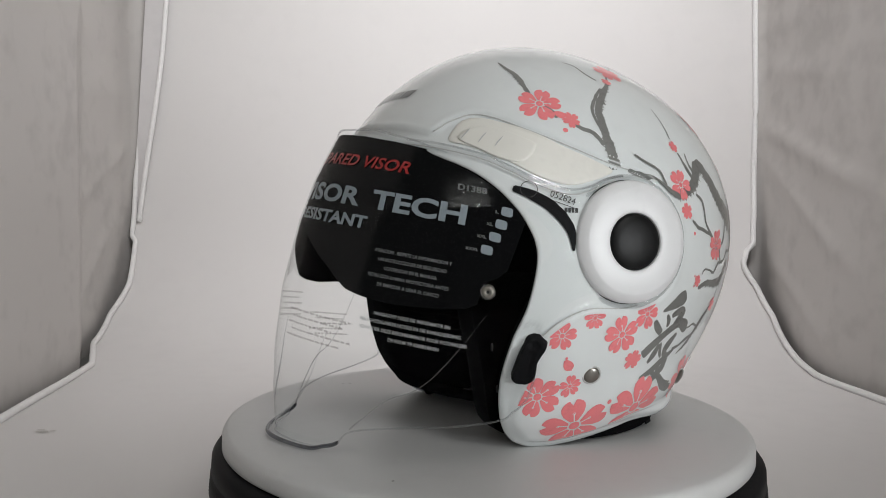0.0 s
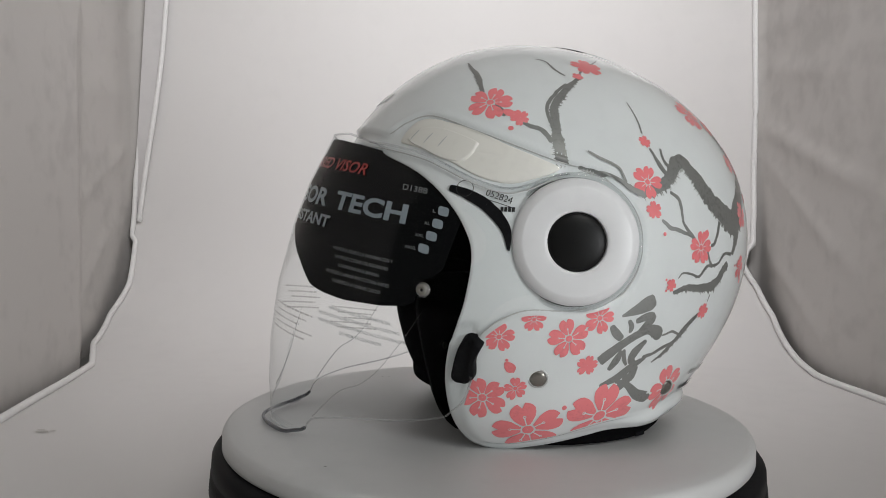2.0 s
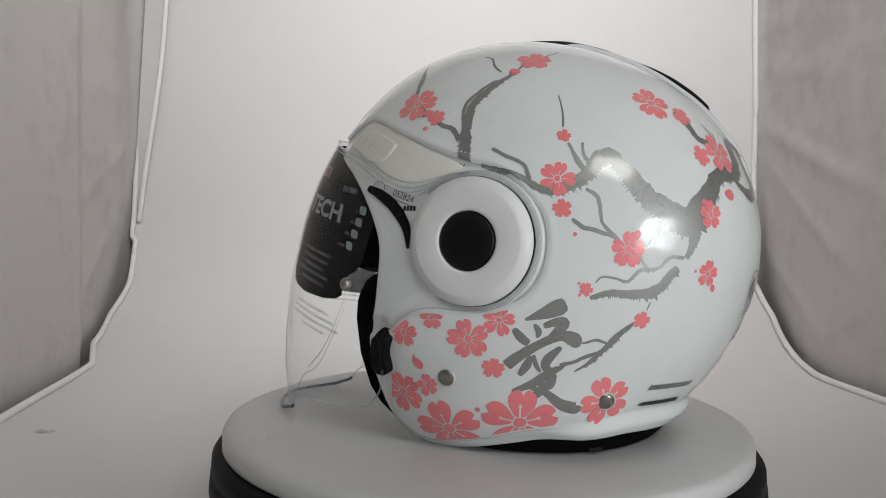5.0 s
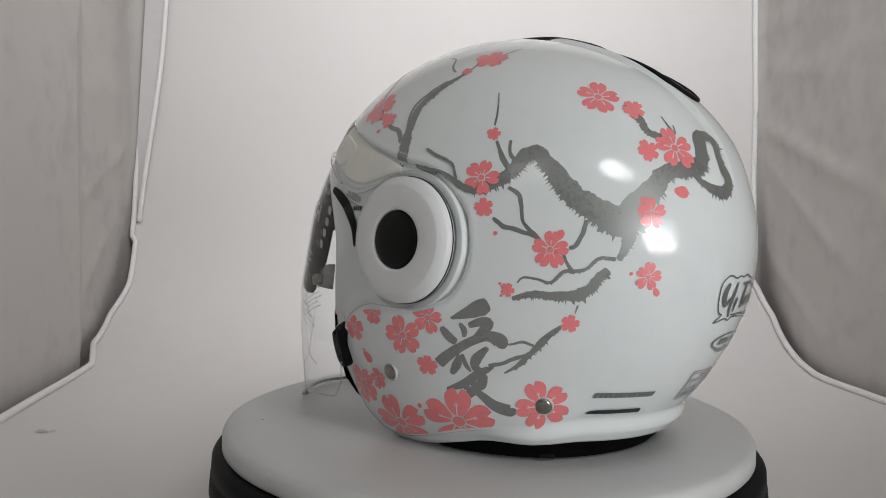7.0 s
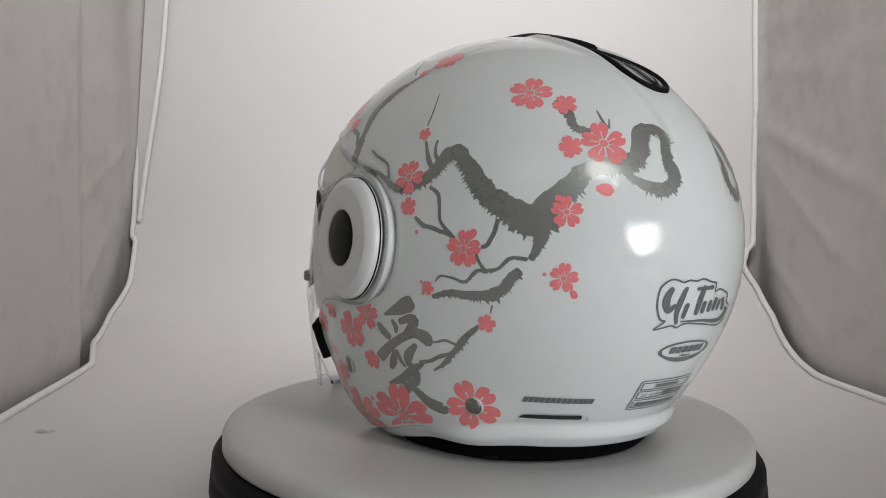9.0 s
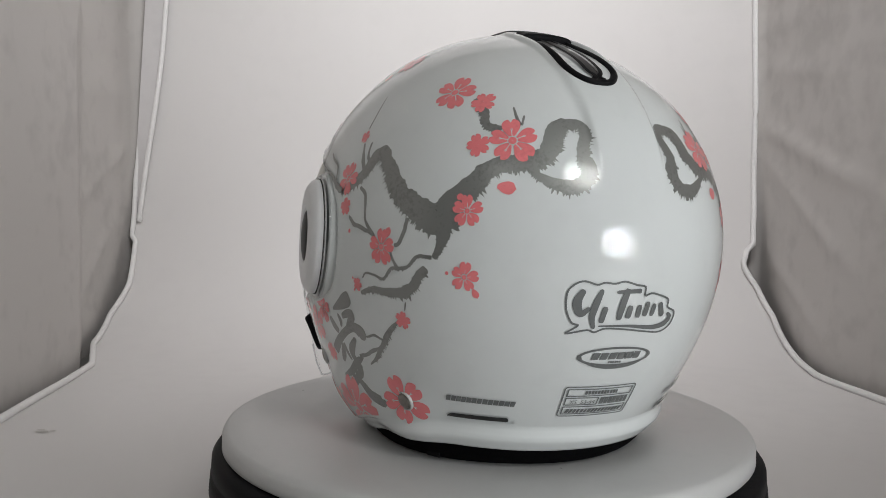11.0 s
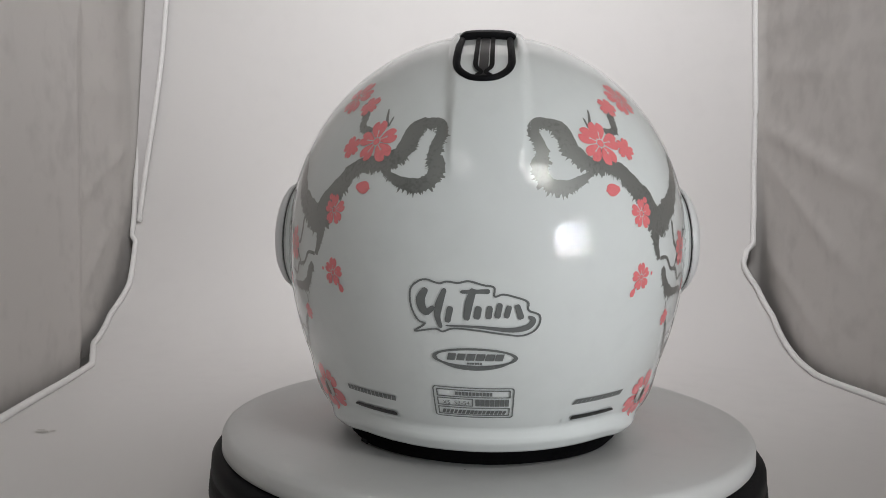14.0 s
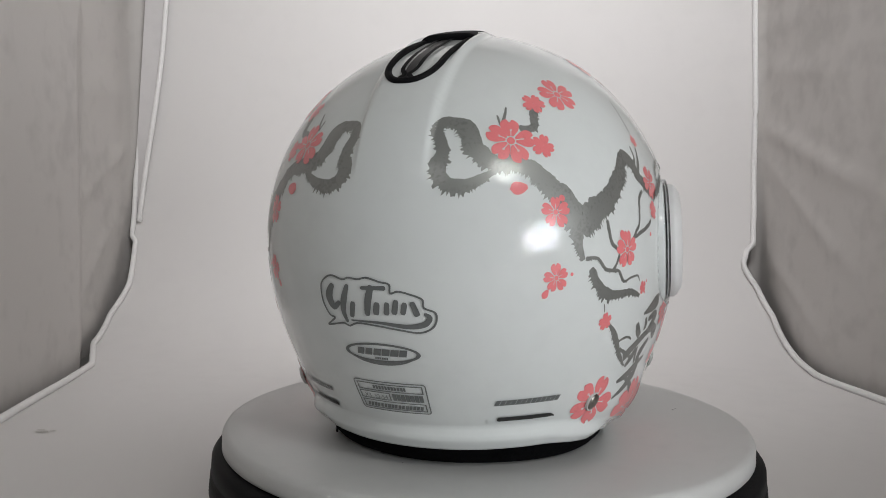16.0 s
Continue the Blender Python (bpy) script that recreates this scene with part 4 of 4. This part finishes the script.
both(blossom, 56.9, 33.6, 13.0, 10, 1)
both(blossom, 66.1, 29.6, 5.9, 40)
both(blossom, 92.4, 54.7, 10.9, 0)
both(blossom, 85.5, 48.3, 3.8, 30)
both(blossom, 101.8, 14.2, 10.2, 20, 1)
both(blossom, 103.1, 6.8, 5.7, -10)
both(blossom, 103.7, 25.9, 4.3, 15)
both(blossom, 119.3, -3.1, 10.1, 5, 1)
both(blossom, 109.3, -12.9, 4.1, 25)
both(blossom, 134.1, 36.8, 12.7, 15, 1)
both(blossom, 143.9, 32.6, 7.2, 50)
both(blossom, 144.1, 20.5, 6.9, -20)
both(blossom, 152.1, 21.3, 13.2, -5, 1)
both(blossom, 142.6, 5.4, 8.5, 0, 1)
both(blossom, 142.1, -8.9, 7.8, 10, 1)
both(blossom, 124.5, -20.4, 5.3, 15)
both(blossom, 118.5, -41.6, 15.9, -20, 1)
both(blossom, 80.1, -24.4, 11.8, -10, 1)
both(blossom, 85.8, -31.9, 6.8, 10)
both(blossom, 66.5, -35.5, 7.3, 0, 1)
# blossoms cut by the edges of the cheek panel
both(blossom, 88.0, -20.1, 9.5, 20, 1, panel_clip)
both(blossom, 71.5, -19.2, 7.2, 5, 1, panel_clip)
both(blossom, 63.4, -22.6, 9.0, 10, 1, panel_clip)
both(blossom, 57.8, -37.0, 14.2, -15, 2, panel_clip)
both(blossom, 69.4, -46.2, 20.4, -8, 2, panel_clip)
both(blossom, 92.1, -45.4, 22.4, 5, 2, panel_clip)
# loose petals and drops
both(petal, 62.6, 30.9, 3.5, 110)
both(petal, 64.1, 26.2, 1.6, -1)
both(petal, 106.2, 0.5, 1.2, -1)
both(petal, 107.4, -11.4, 0.8, -1)
both(petal, 107.7, -14.3, 0.8, -1)
both(petal, 121.5, 0.3, 2.8, 20)
both(petal, 140.8, 8.5, 1.8, -1)
both(petal, 150.9, 10.4, 4.6, 100)
both(petal, 138.0, -8.2, 1.0, -1)
both(petal, 144.5, -12.3, 2.5, 150)
both(petal, 65.4, -29.9, 4.1, 150)
both(petal, 64.9, -28.2, 0.9, -1)
both(petal, 80.1, -41.5, 1.5, -1)
branch([(77.8, 17.1, 8.2), (76.8, 22.9, 6.9), (76.1, 28.6, 5.6), (75.8, 34.4, 5.2), (78.1, 38.9, 4.8), (81.6, 43.5, 3.5), (85.8, 47.7, 2.5)], 1.0)
branch([(75.6, 27.4, 1.4), (73.9, 30.9, 1.9), (73.6, 34.7, 2.1), (76.1, 39.4, 2.2), (80.1, 44.1, 1.7)], 0.0)
branch([(80.2, 47.8, 1.5), (76.2, 50.3, 1.5), (72.3, 54.4, 1.3), (67.0, 55.4, 0.8)], 0.0)
branch([(85.9, 48.7, 1.5), (90.8, 53.9, 1.3), (104.6, 62.2, 0.8)], 0.0)
branch([(75.2, 23.3, 3.2), (72.4, 26.5, 2.8), (68.6, 27.6, 2.6), (64.6, 29.2, 2.1)], 0.0)
branch([(62.3, 29.9, 3.8), (58.6, 33.1, 2.9)], 0.0)
branch([(53.5, 36.8, 2.4), (49.0, 43.0, 3.3), (43.5, 47.1, 2.1), (39.6, 49.8, 1.1)], 1.0)
branch([(99.4, 10.6, 5.9), (106.1, 13.2, 7.1), (109.9, 16.0, 7.9), (112.6, 19.4, 9.2), (115.9, 20.1, 8.3), (118.8, 16.8, 9.1), (121.9, 12.9, 11.8), (126.0, 8.7, 12.5), (130.4, 6.1, 14.5), (134.6, 3.5, 16.9), (137.3, 4.5, 16.2), (140.2, 8.5, 12.6), (143.8, 11.2, 11.3), (147.4, 14.6, 10.4), (151.4, 15.8, 9.7), (156.7, 16.1, 8.6)], 1.0)
branch([(152.5, 15.2, 7.5), (155.5, 15.7, 8.5), (158.0, 16.6, 10), (160.8, 19.2, 10.5), (161.7, 22.1, 11), (163.0, 24.4, 9.5), (165.2, 25.4, 7.5), (168.4, 25.3, 7.0), (169.3, 22.7, 6.4), (168.4, 20.2, 6.2), (168.0, 17.2, 8.0), (168.9, 14.2, 8.6), (167.7, 11.6, 8.6), (165.0, 10.4, 8.6), (161.7, 10.9, 6.4), (159.1, 12.2, 4.6), (157.1, 13.4, 3.4), (155.6, 14.4, 2.4)], 1.0)
branch([(137.1, 1.4, 8.9), (136.5, -2.0, 5.2), (134.9, -5.2, 2.8)], 1.0)
branch([(102.4, 39.3, 0.7), (103.5, 33.2, 1.1), (103.5, 28.4, 1.3)], 0.0)
branch([(104.7, 23.9, 1.7), (106.7, 19.6, 2.8), (108.8, 16.6, 3.4)], 0.0)
branch([(108.7, 24.0, 1.7), (108.7, 20.6, 2.1), (110.7, 18.0, 2.5)], 0.0)
branch([(84.7, 21.7, 1.1), (88.7, 19.7, 1.8), (93.1, 17.8, 1.5), (95.1, 13.7, 1.7)], 0.0)
branch([(82.0, 17.2, 1.8), (87.2, 15.9, 3.1), (91.3, 15.2, 2.2), (96.2, 12.3, 3.4), (99.9, 10.8, 4.2)], 0.0)
branch([(108.9, 11.7, 2.1), (111.6, 9.8, 2.5), (112.3, 7.0, 2.1), (112.9, 3.3, 1.8), (114.9, 1.1, 2.4), (116.8, -1.1, 2.4)], 0.0)
branch([(105.4, 4.2, 1.9), (108.0, 2.4, 2.5), (111.6, 1.3, 2.5), (115.9, -0.2, 2.0)], 0.0)
branch([(127.4, 3.9, 2.8), (126.6, 0.8, 2.4), (125.3, -1.8, 2.4), (123.6, -2.7, 2.0)], 0.0)
branch([(134.3, -5.0, 2.4), (130.5, -4.9, 1.8), (127.6, -7.4, 2.0), (124.5, -8.0, 2.0), (122.3, -8.2, 1.8), (119.6, -10.8, 1.8), (116.4, -10.1, 1.4), (113.1, -9.8, 1.2), (111.6, -11.2, 0.8)], 1.0)
branch([(124.5, -8.0, 2.4), (123.2, -6.1, 1.8), (122.3, -3.8, 1.6)], 0.0)
branch([(110.3, -15.0, 2.1), (115.4, -13.8, 4.1), (121.0, -14.0, 4.9), (125.5, -13.7, 6.5), (129.0, -11.7, 6.1), (131.5, -8.6, 5.3), (132.6, -7.3, 3.6)], 1.0)
branch([(141.2, 33.9, 2.6), (144.5, 29.6, 4.7), (145.6, 25.6, 4.7), (149.4, 24.1, 5.1)], 1.0)
branch([(152.2, 30.6, 0.9), (152.9, 28.0, 1.7), (153.9, 25.2, 2.2)], 0.0)
branch([(154.9, 28.0, 1.1), (154.3, 25.2, 1.3)], 0.0)
branch([(126.2, -15.9, 1.1), (125.6, -18.0, 0.8)], 0.0)
branch([(122.7, -21.2, 1.6), (120.0, -23.3, 3.6), (117.2, -26.1, 4.0), (114.2, -29.3, 3.7), (111.1, -31.8, 2.4), (107.7, -33.7, 1.0)], 1.0)
branch([(116.8, -26.9, 1.3), (114.9, -26.1, 1.7), (112.5, -25.6, 1.7), (109.1, -26.4, 1.2)], 0.0)
branch([(103.5, -31.8, 2.4), (107.3, -31.1, 2.4), (111.3, -29.6, 2.3), (114.3, -28.6, 2.0)], 0.0)
character_stroke([(94.4, -20.2, 1.5), (99.1, -18.7, 6.7), (102.4, -17.4, 9.5), (104.5, -16.4, 7.1)])
character_stroke([(91.6, -22.3, 3.2), (93.2, -24.4, 5.2), (95.3, -26.1, 4.1)])
character_stroke([(96.7, -21.3, 2.0), (97.8, -23.1, 3.6), (97.4, -24.7, 2.0)])
character_stroke([(99.0, -21.9, 3.2), (102.3, -20.9, 5.2), (104.3, -21.2, 5.9), (102.5, -23.4, 5.6), (100.2, -25.2, 3.2)])
character_stroke([(89.2, -31.4, 7.0), (93.1, -28.9, 6.2), (98.8, -26.0, 5.2), (103.8, -24.4, 6.0), (107.1, -25.6, 8.8), (107.1, -27.4, 4.1)])
character_stroke([(92.5, -34.0, 2.9), (94.5, -31.7, 5.3), (95.8, -29.1, 2.8)])
character_stroke([(96.5, -28.9, 2.0), (97.1, -31.5, 2.8), (98.3, -33.4, 1.7)])
character_stroke([(103.7, -27.2, 2.8), (100.4, -30.1, 6.0), (99.7, -32.1, 4.9), (101.7, -33.4, 4.1), (104.9, -31.9, 2.1)])
character_stroke([(90.3, -37.7, 2.1), (95.6, -36.4, 4.6), (100.2, -34.1, 5.3), (103.5, -32.4, 2.8)])
character_stroke([(95.5, -37.1, 2.5), (99.8, -38.5, 3.8), (104.4, -41.4, 6.3), (109.0, -42.6, 7.1), (109.7, -41.9, 2.9)])
character_stroke([(102.4, -34.1, 2.8), (100.7, -36.5, 5.3), (96.3, -39.2, 4.2), (90.3, -41.6, 1.3)])
character_stroke([(97.8, -36.5, 2.9), (100.7, -36.8, 5.3), (102.3, -35.1, 2.9)])


# ---- marks on the back and brow ----
def shell_lines(name, lines, az, el, mat=None, width=0.0006, lift=0.0004):
    """Thin printed lines through (u, v) metres about a place on the shell."""
    bm = bmesh.new()
    for pts in lines:
        for (u0, v0), (u1, v1) in zip(pts, pts[1:]):
            d = math.hypot(u1 - u0, v1 - v0)
            if d < 1e-6:
                continue
            eu, ev = (u1 - u0) / d * width * 0.4, (v1 - v0) / d * width * 0.4
            flat_faces(bm, line_rows(u0 - eu, v0 - ev, u1 + eu, v1 + ev, width, max(1, int(d / 0.004))), az, el, lift)
    return part(name, bm, mat or M_LOGO, HELMET)


def shell_text(text, az, el, width, height, mat, turn=0.0, lift=0.0005):
    pts, faces = letters(text)
    x0, x1 = min(p[0] for p in pts), max(p[0] for p in pts)
    c, s = math.cos(radians(turn)), math.sin(radians(turn))
    bm = bmesh.new()
    vs = []
    for x, y in pts:
        u, v = (x - x0) / (x1 - x0) * width, y / 0.73 * height
        vs.append(bm.verts.new(spot(az, el, u * c - v * s, u * s + v * c, lift)))
    for f in faces:
        try:
            bm.faces.new([vs[i] for i in f])
        except ValueError:
            pass
    return part("lettering", bm, mat, HELMET, smooth=False)


def rounded(w, h, r, n=5):
    out = []
    for cx, cy, a0 in ((w - r, h - r, 0), (r - w, h - r, 90), (r - w, r - h, 180), (w - r, r - h, 270)):
        out += [(cx + r * math.cos(radians(a0 + 90 * k / n)), cy + r * math.sin(radians(a0 + 90 * k / n))) for k in range(n + 1)]
    return out + out[:1]


def bars(az, el, u0, u1, v, height, n, mat=None, slant=0.0, gap=0.25, seed=1):
    """Plain bars in place of small words."""
    rnd = random.Random(seed)
    bm = bmesh.new()
    w = (u1 - u0) / n
    for k in range(n):
        a, b = u0 + k * w, u0 + (k + 1 - gap * rnd.uniform(0.6, 1.3)) * w
        flat_faces(bm, [[(a + (b - a) * j / 3 + slant * q * height, v + q * height) for j in range(4)] for q in (0, 0.5, 1)], az, el, 0.0004)
    return part("print_line", bm, mat or M_LOGO, HELMET)


def back_marks():
    az, el = 177.2, -38.2
    W, H = 0.0212, 0.0112
    shell_lines("label_outline", [rounded(W, H, 0.0018), [(-W + 0.002, 0.0045), (W - 0.002, 0.0045), (W - 0.002, H - 0.0018), (-W + 0.002, H - 0.0018), (-W + 0.002, 0.0045)], [(-W + 0.002, -0.0022), (-0.0005, -0.0022), (-0.0005, 0.0030), (-W + 0.002, 0.0030), (-W + 0.002, -0.0022)], [(-W + 0.002, -H + 0.0018), (W - 0.002, -H + 0.0018), (W - 0.002, -0.0038), (-W + 0.002, -0.0038), (-W + 0.002, -H + 0.0018)]], az, el, width=0.0007)
    bars(az, el, -0.0095, 0.0105, 0.0056, 0.0026, 11, seed=3)
    bars(az, el, 0.001, W - 0.002, -0.0022, 0.0052, 7, seed=4, gap=0.12)
    bars(az, el, -0.0175, 0.0175, -0.0086, 0.0030, 16, seed=5, slant=0.3)
    shell_text("XS  53-54", az - 8.4, el - 0.55, 0.0145, 0.0030, M_LOGO)
    # oval badge
    az, el = 177.7, -25.8
    oval = lambda a, b: [(a * math.cos(t), b * math.sin(t)) for t in np.linspace(0, 2 * math.pi, 49)]
    bm = bmesh.new()
    flat_faces(bm, [oval(0.0222, 0.0060), oval(0.0200, 0.0047)], az, el, 0.0004)
    flat_faces(bm, [[(0.0222 * math.cos(t), 0.0060 * math.sin(t)) for t in np.linspace(math.pi, 2 * math.pi, 25)], [(0.0195 * math.cos(t), 0.0078 * math.sin(t)) for t in np.linspace(math.pi, 2 * math.pi, 25)]], az, el, 0.00041)
    part("badge_oval", bm, M_LOGO, HELMET, "grey oval badge print")
    bars(az, el, -0.0145, 0.0150, -0.0016, 0.0042, 6, slant=0.25, seed=6, gap=0.14)
    bars(az, el, -0.004, 0.004, -0.0040, 0.0012, 6, seed=7)
    # script emblem: double outline and slanting strokes
    az, el = 177.0, -14.6
    out = [(-0.0299, -0.0137), (-0.0241, -0.0092), (-0.0277, -0.0075), (-0.0312, -0.0002), (-0.0313, 0.0089), (-0.0272, 0.0132), (-0.0226, 0.0144), (-0.0163, 0.0127), (-0.0122, 0.0137), (-0.0066, 0.0132), (-0.0012, 0.0142), (0.0058, 0.0124), (0.0112, 0.0112), (0.0116, 0.0067), (0.0157, 0.0077), (0.0208, 0.0067), (0.0280, 0.0040), (0.0288, -0.0005), (0.0343, -0.0030), (0.0349, -0.0072), (0.0323, -0.0117), (0.0256, -0.0144), (0.0157, -0.0134), (0.0033, -0.0117), (-0.0088, -0.0109), (-0.0147, -0.0129), (-0.0190, -0.0117)]
    loop = [tuple(p) for p in spline(out, 5, closed=True)]
    shell_lines("emblem_outline", [loop + loop[:1]], az, el, width=0.0010)
    strokes = [[(167.6, -10.6, 2.2), (166.2, -13.2, 3.6), (167.2, -15.7, 2.8), (169.1, -14.4, 1.6)], [(171.6, -10.5, 1.6), (170.4, -13.5, 2.9), (169.8, -16.4, 2.4), (170.5, -19.0, 1.4)], [(172.7, -14.2, 2.4), (171.9, -17.7, 2.2)], [(177.5, -10.4, 2.5), (176.5, -13.8, 3.0), (176.0, -17.1, 2.2)], [(174.8, -11.1, 1.3), (180.8, -10.9, 1.9)], [(178.6, -14.0, 2.5), (178.1, -16.8, 2.7)], [(180.9, -13.9, 2.2), (180.6, -16.7, 2.4)], [(183.0, -13.3, 2.2), (182.4, -16.5, 2.4)], [(184.9, -13.8, 2.2), (184.3, -16.5, 2.2)], [(186.4, -13.6, 2.2), (187.6, -16.7, 2.5)], [(171.5, -18.4, 0.6), (178.5, -18.5, 1.1), (185.2, -19.1, 1.9), (188.9, -18.5, 2.4), (190.2, -17.0, 2.0), (189.0, -16.1, 1.2)]]
    for k, line in enumerate(strokes):
        bm = bmesh.new()
        ribbon(bm, [(a, e, 1.35 * w) for a, e, w in line], 0.0004 + 0.00002 * (k % 4), 0.0, 0.0009, seed=k)
        part("emblem_bar", bm, M_LOGO, HELMET)
    # maker's line near the slots, small marks near the hinge, brow badge
    for s in (1, -1):
        bars(143.6 * s, -40.2, -0.0195, 0.0195, 0.0, 0.0038, 13, slant=0.3, seed=9, gap=0.12)
        bars(6.8 * s, 36.0, -0.0185, 0.0185, -0.004, 0.0075, 3, slant=0.35 * s, seed=11, gap=0.1)
    shell_text("052824", 59.8, 8.9, 0.0156, 0.0042, M_INK, -17, 0.0011)
    shell_lines("mark_line", [[(0.0, 0.0), (0.0150, -0.0046)]], 60.6, 7.9, M_INK, 0.0004, 0.0010)
    bars(62.6, 5.3, 0.002, 0.0105, 0.0, 0.0028, 4, M_INK, seed=12)
    ring = [(0.0048 * math.cos(t), 0.0048 * math.sin(t)) for t in np.linspace(0, 2 * math.pi, 33)]
    shell_lines("mark_ring", [ring], 55.1, 10.3, M_INK, 0.0004, 0.0010)


back_marks()


def motions():
    rows, prows = [], []
    for t, turn in ((0, 0.0), (2, -16.77), (4, -33.69), (6.5, -55.02), (9, -75.83), (11.5, -96.90), (14, -117.62), (16, -134.23)):
        h = radians(-151.83 + turn)
        rows.append((t, pose(-math.sin(h) * 0.00177, math.cos(h) * 0.00177, 0, 0, 0, -151.83 + turn)))
        prows.append((t, pose(0, 0, 0, 0, 0, turn)))
    walk(HELMET, rows)
    walk(PLATE, prows)


motions()
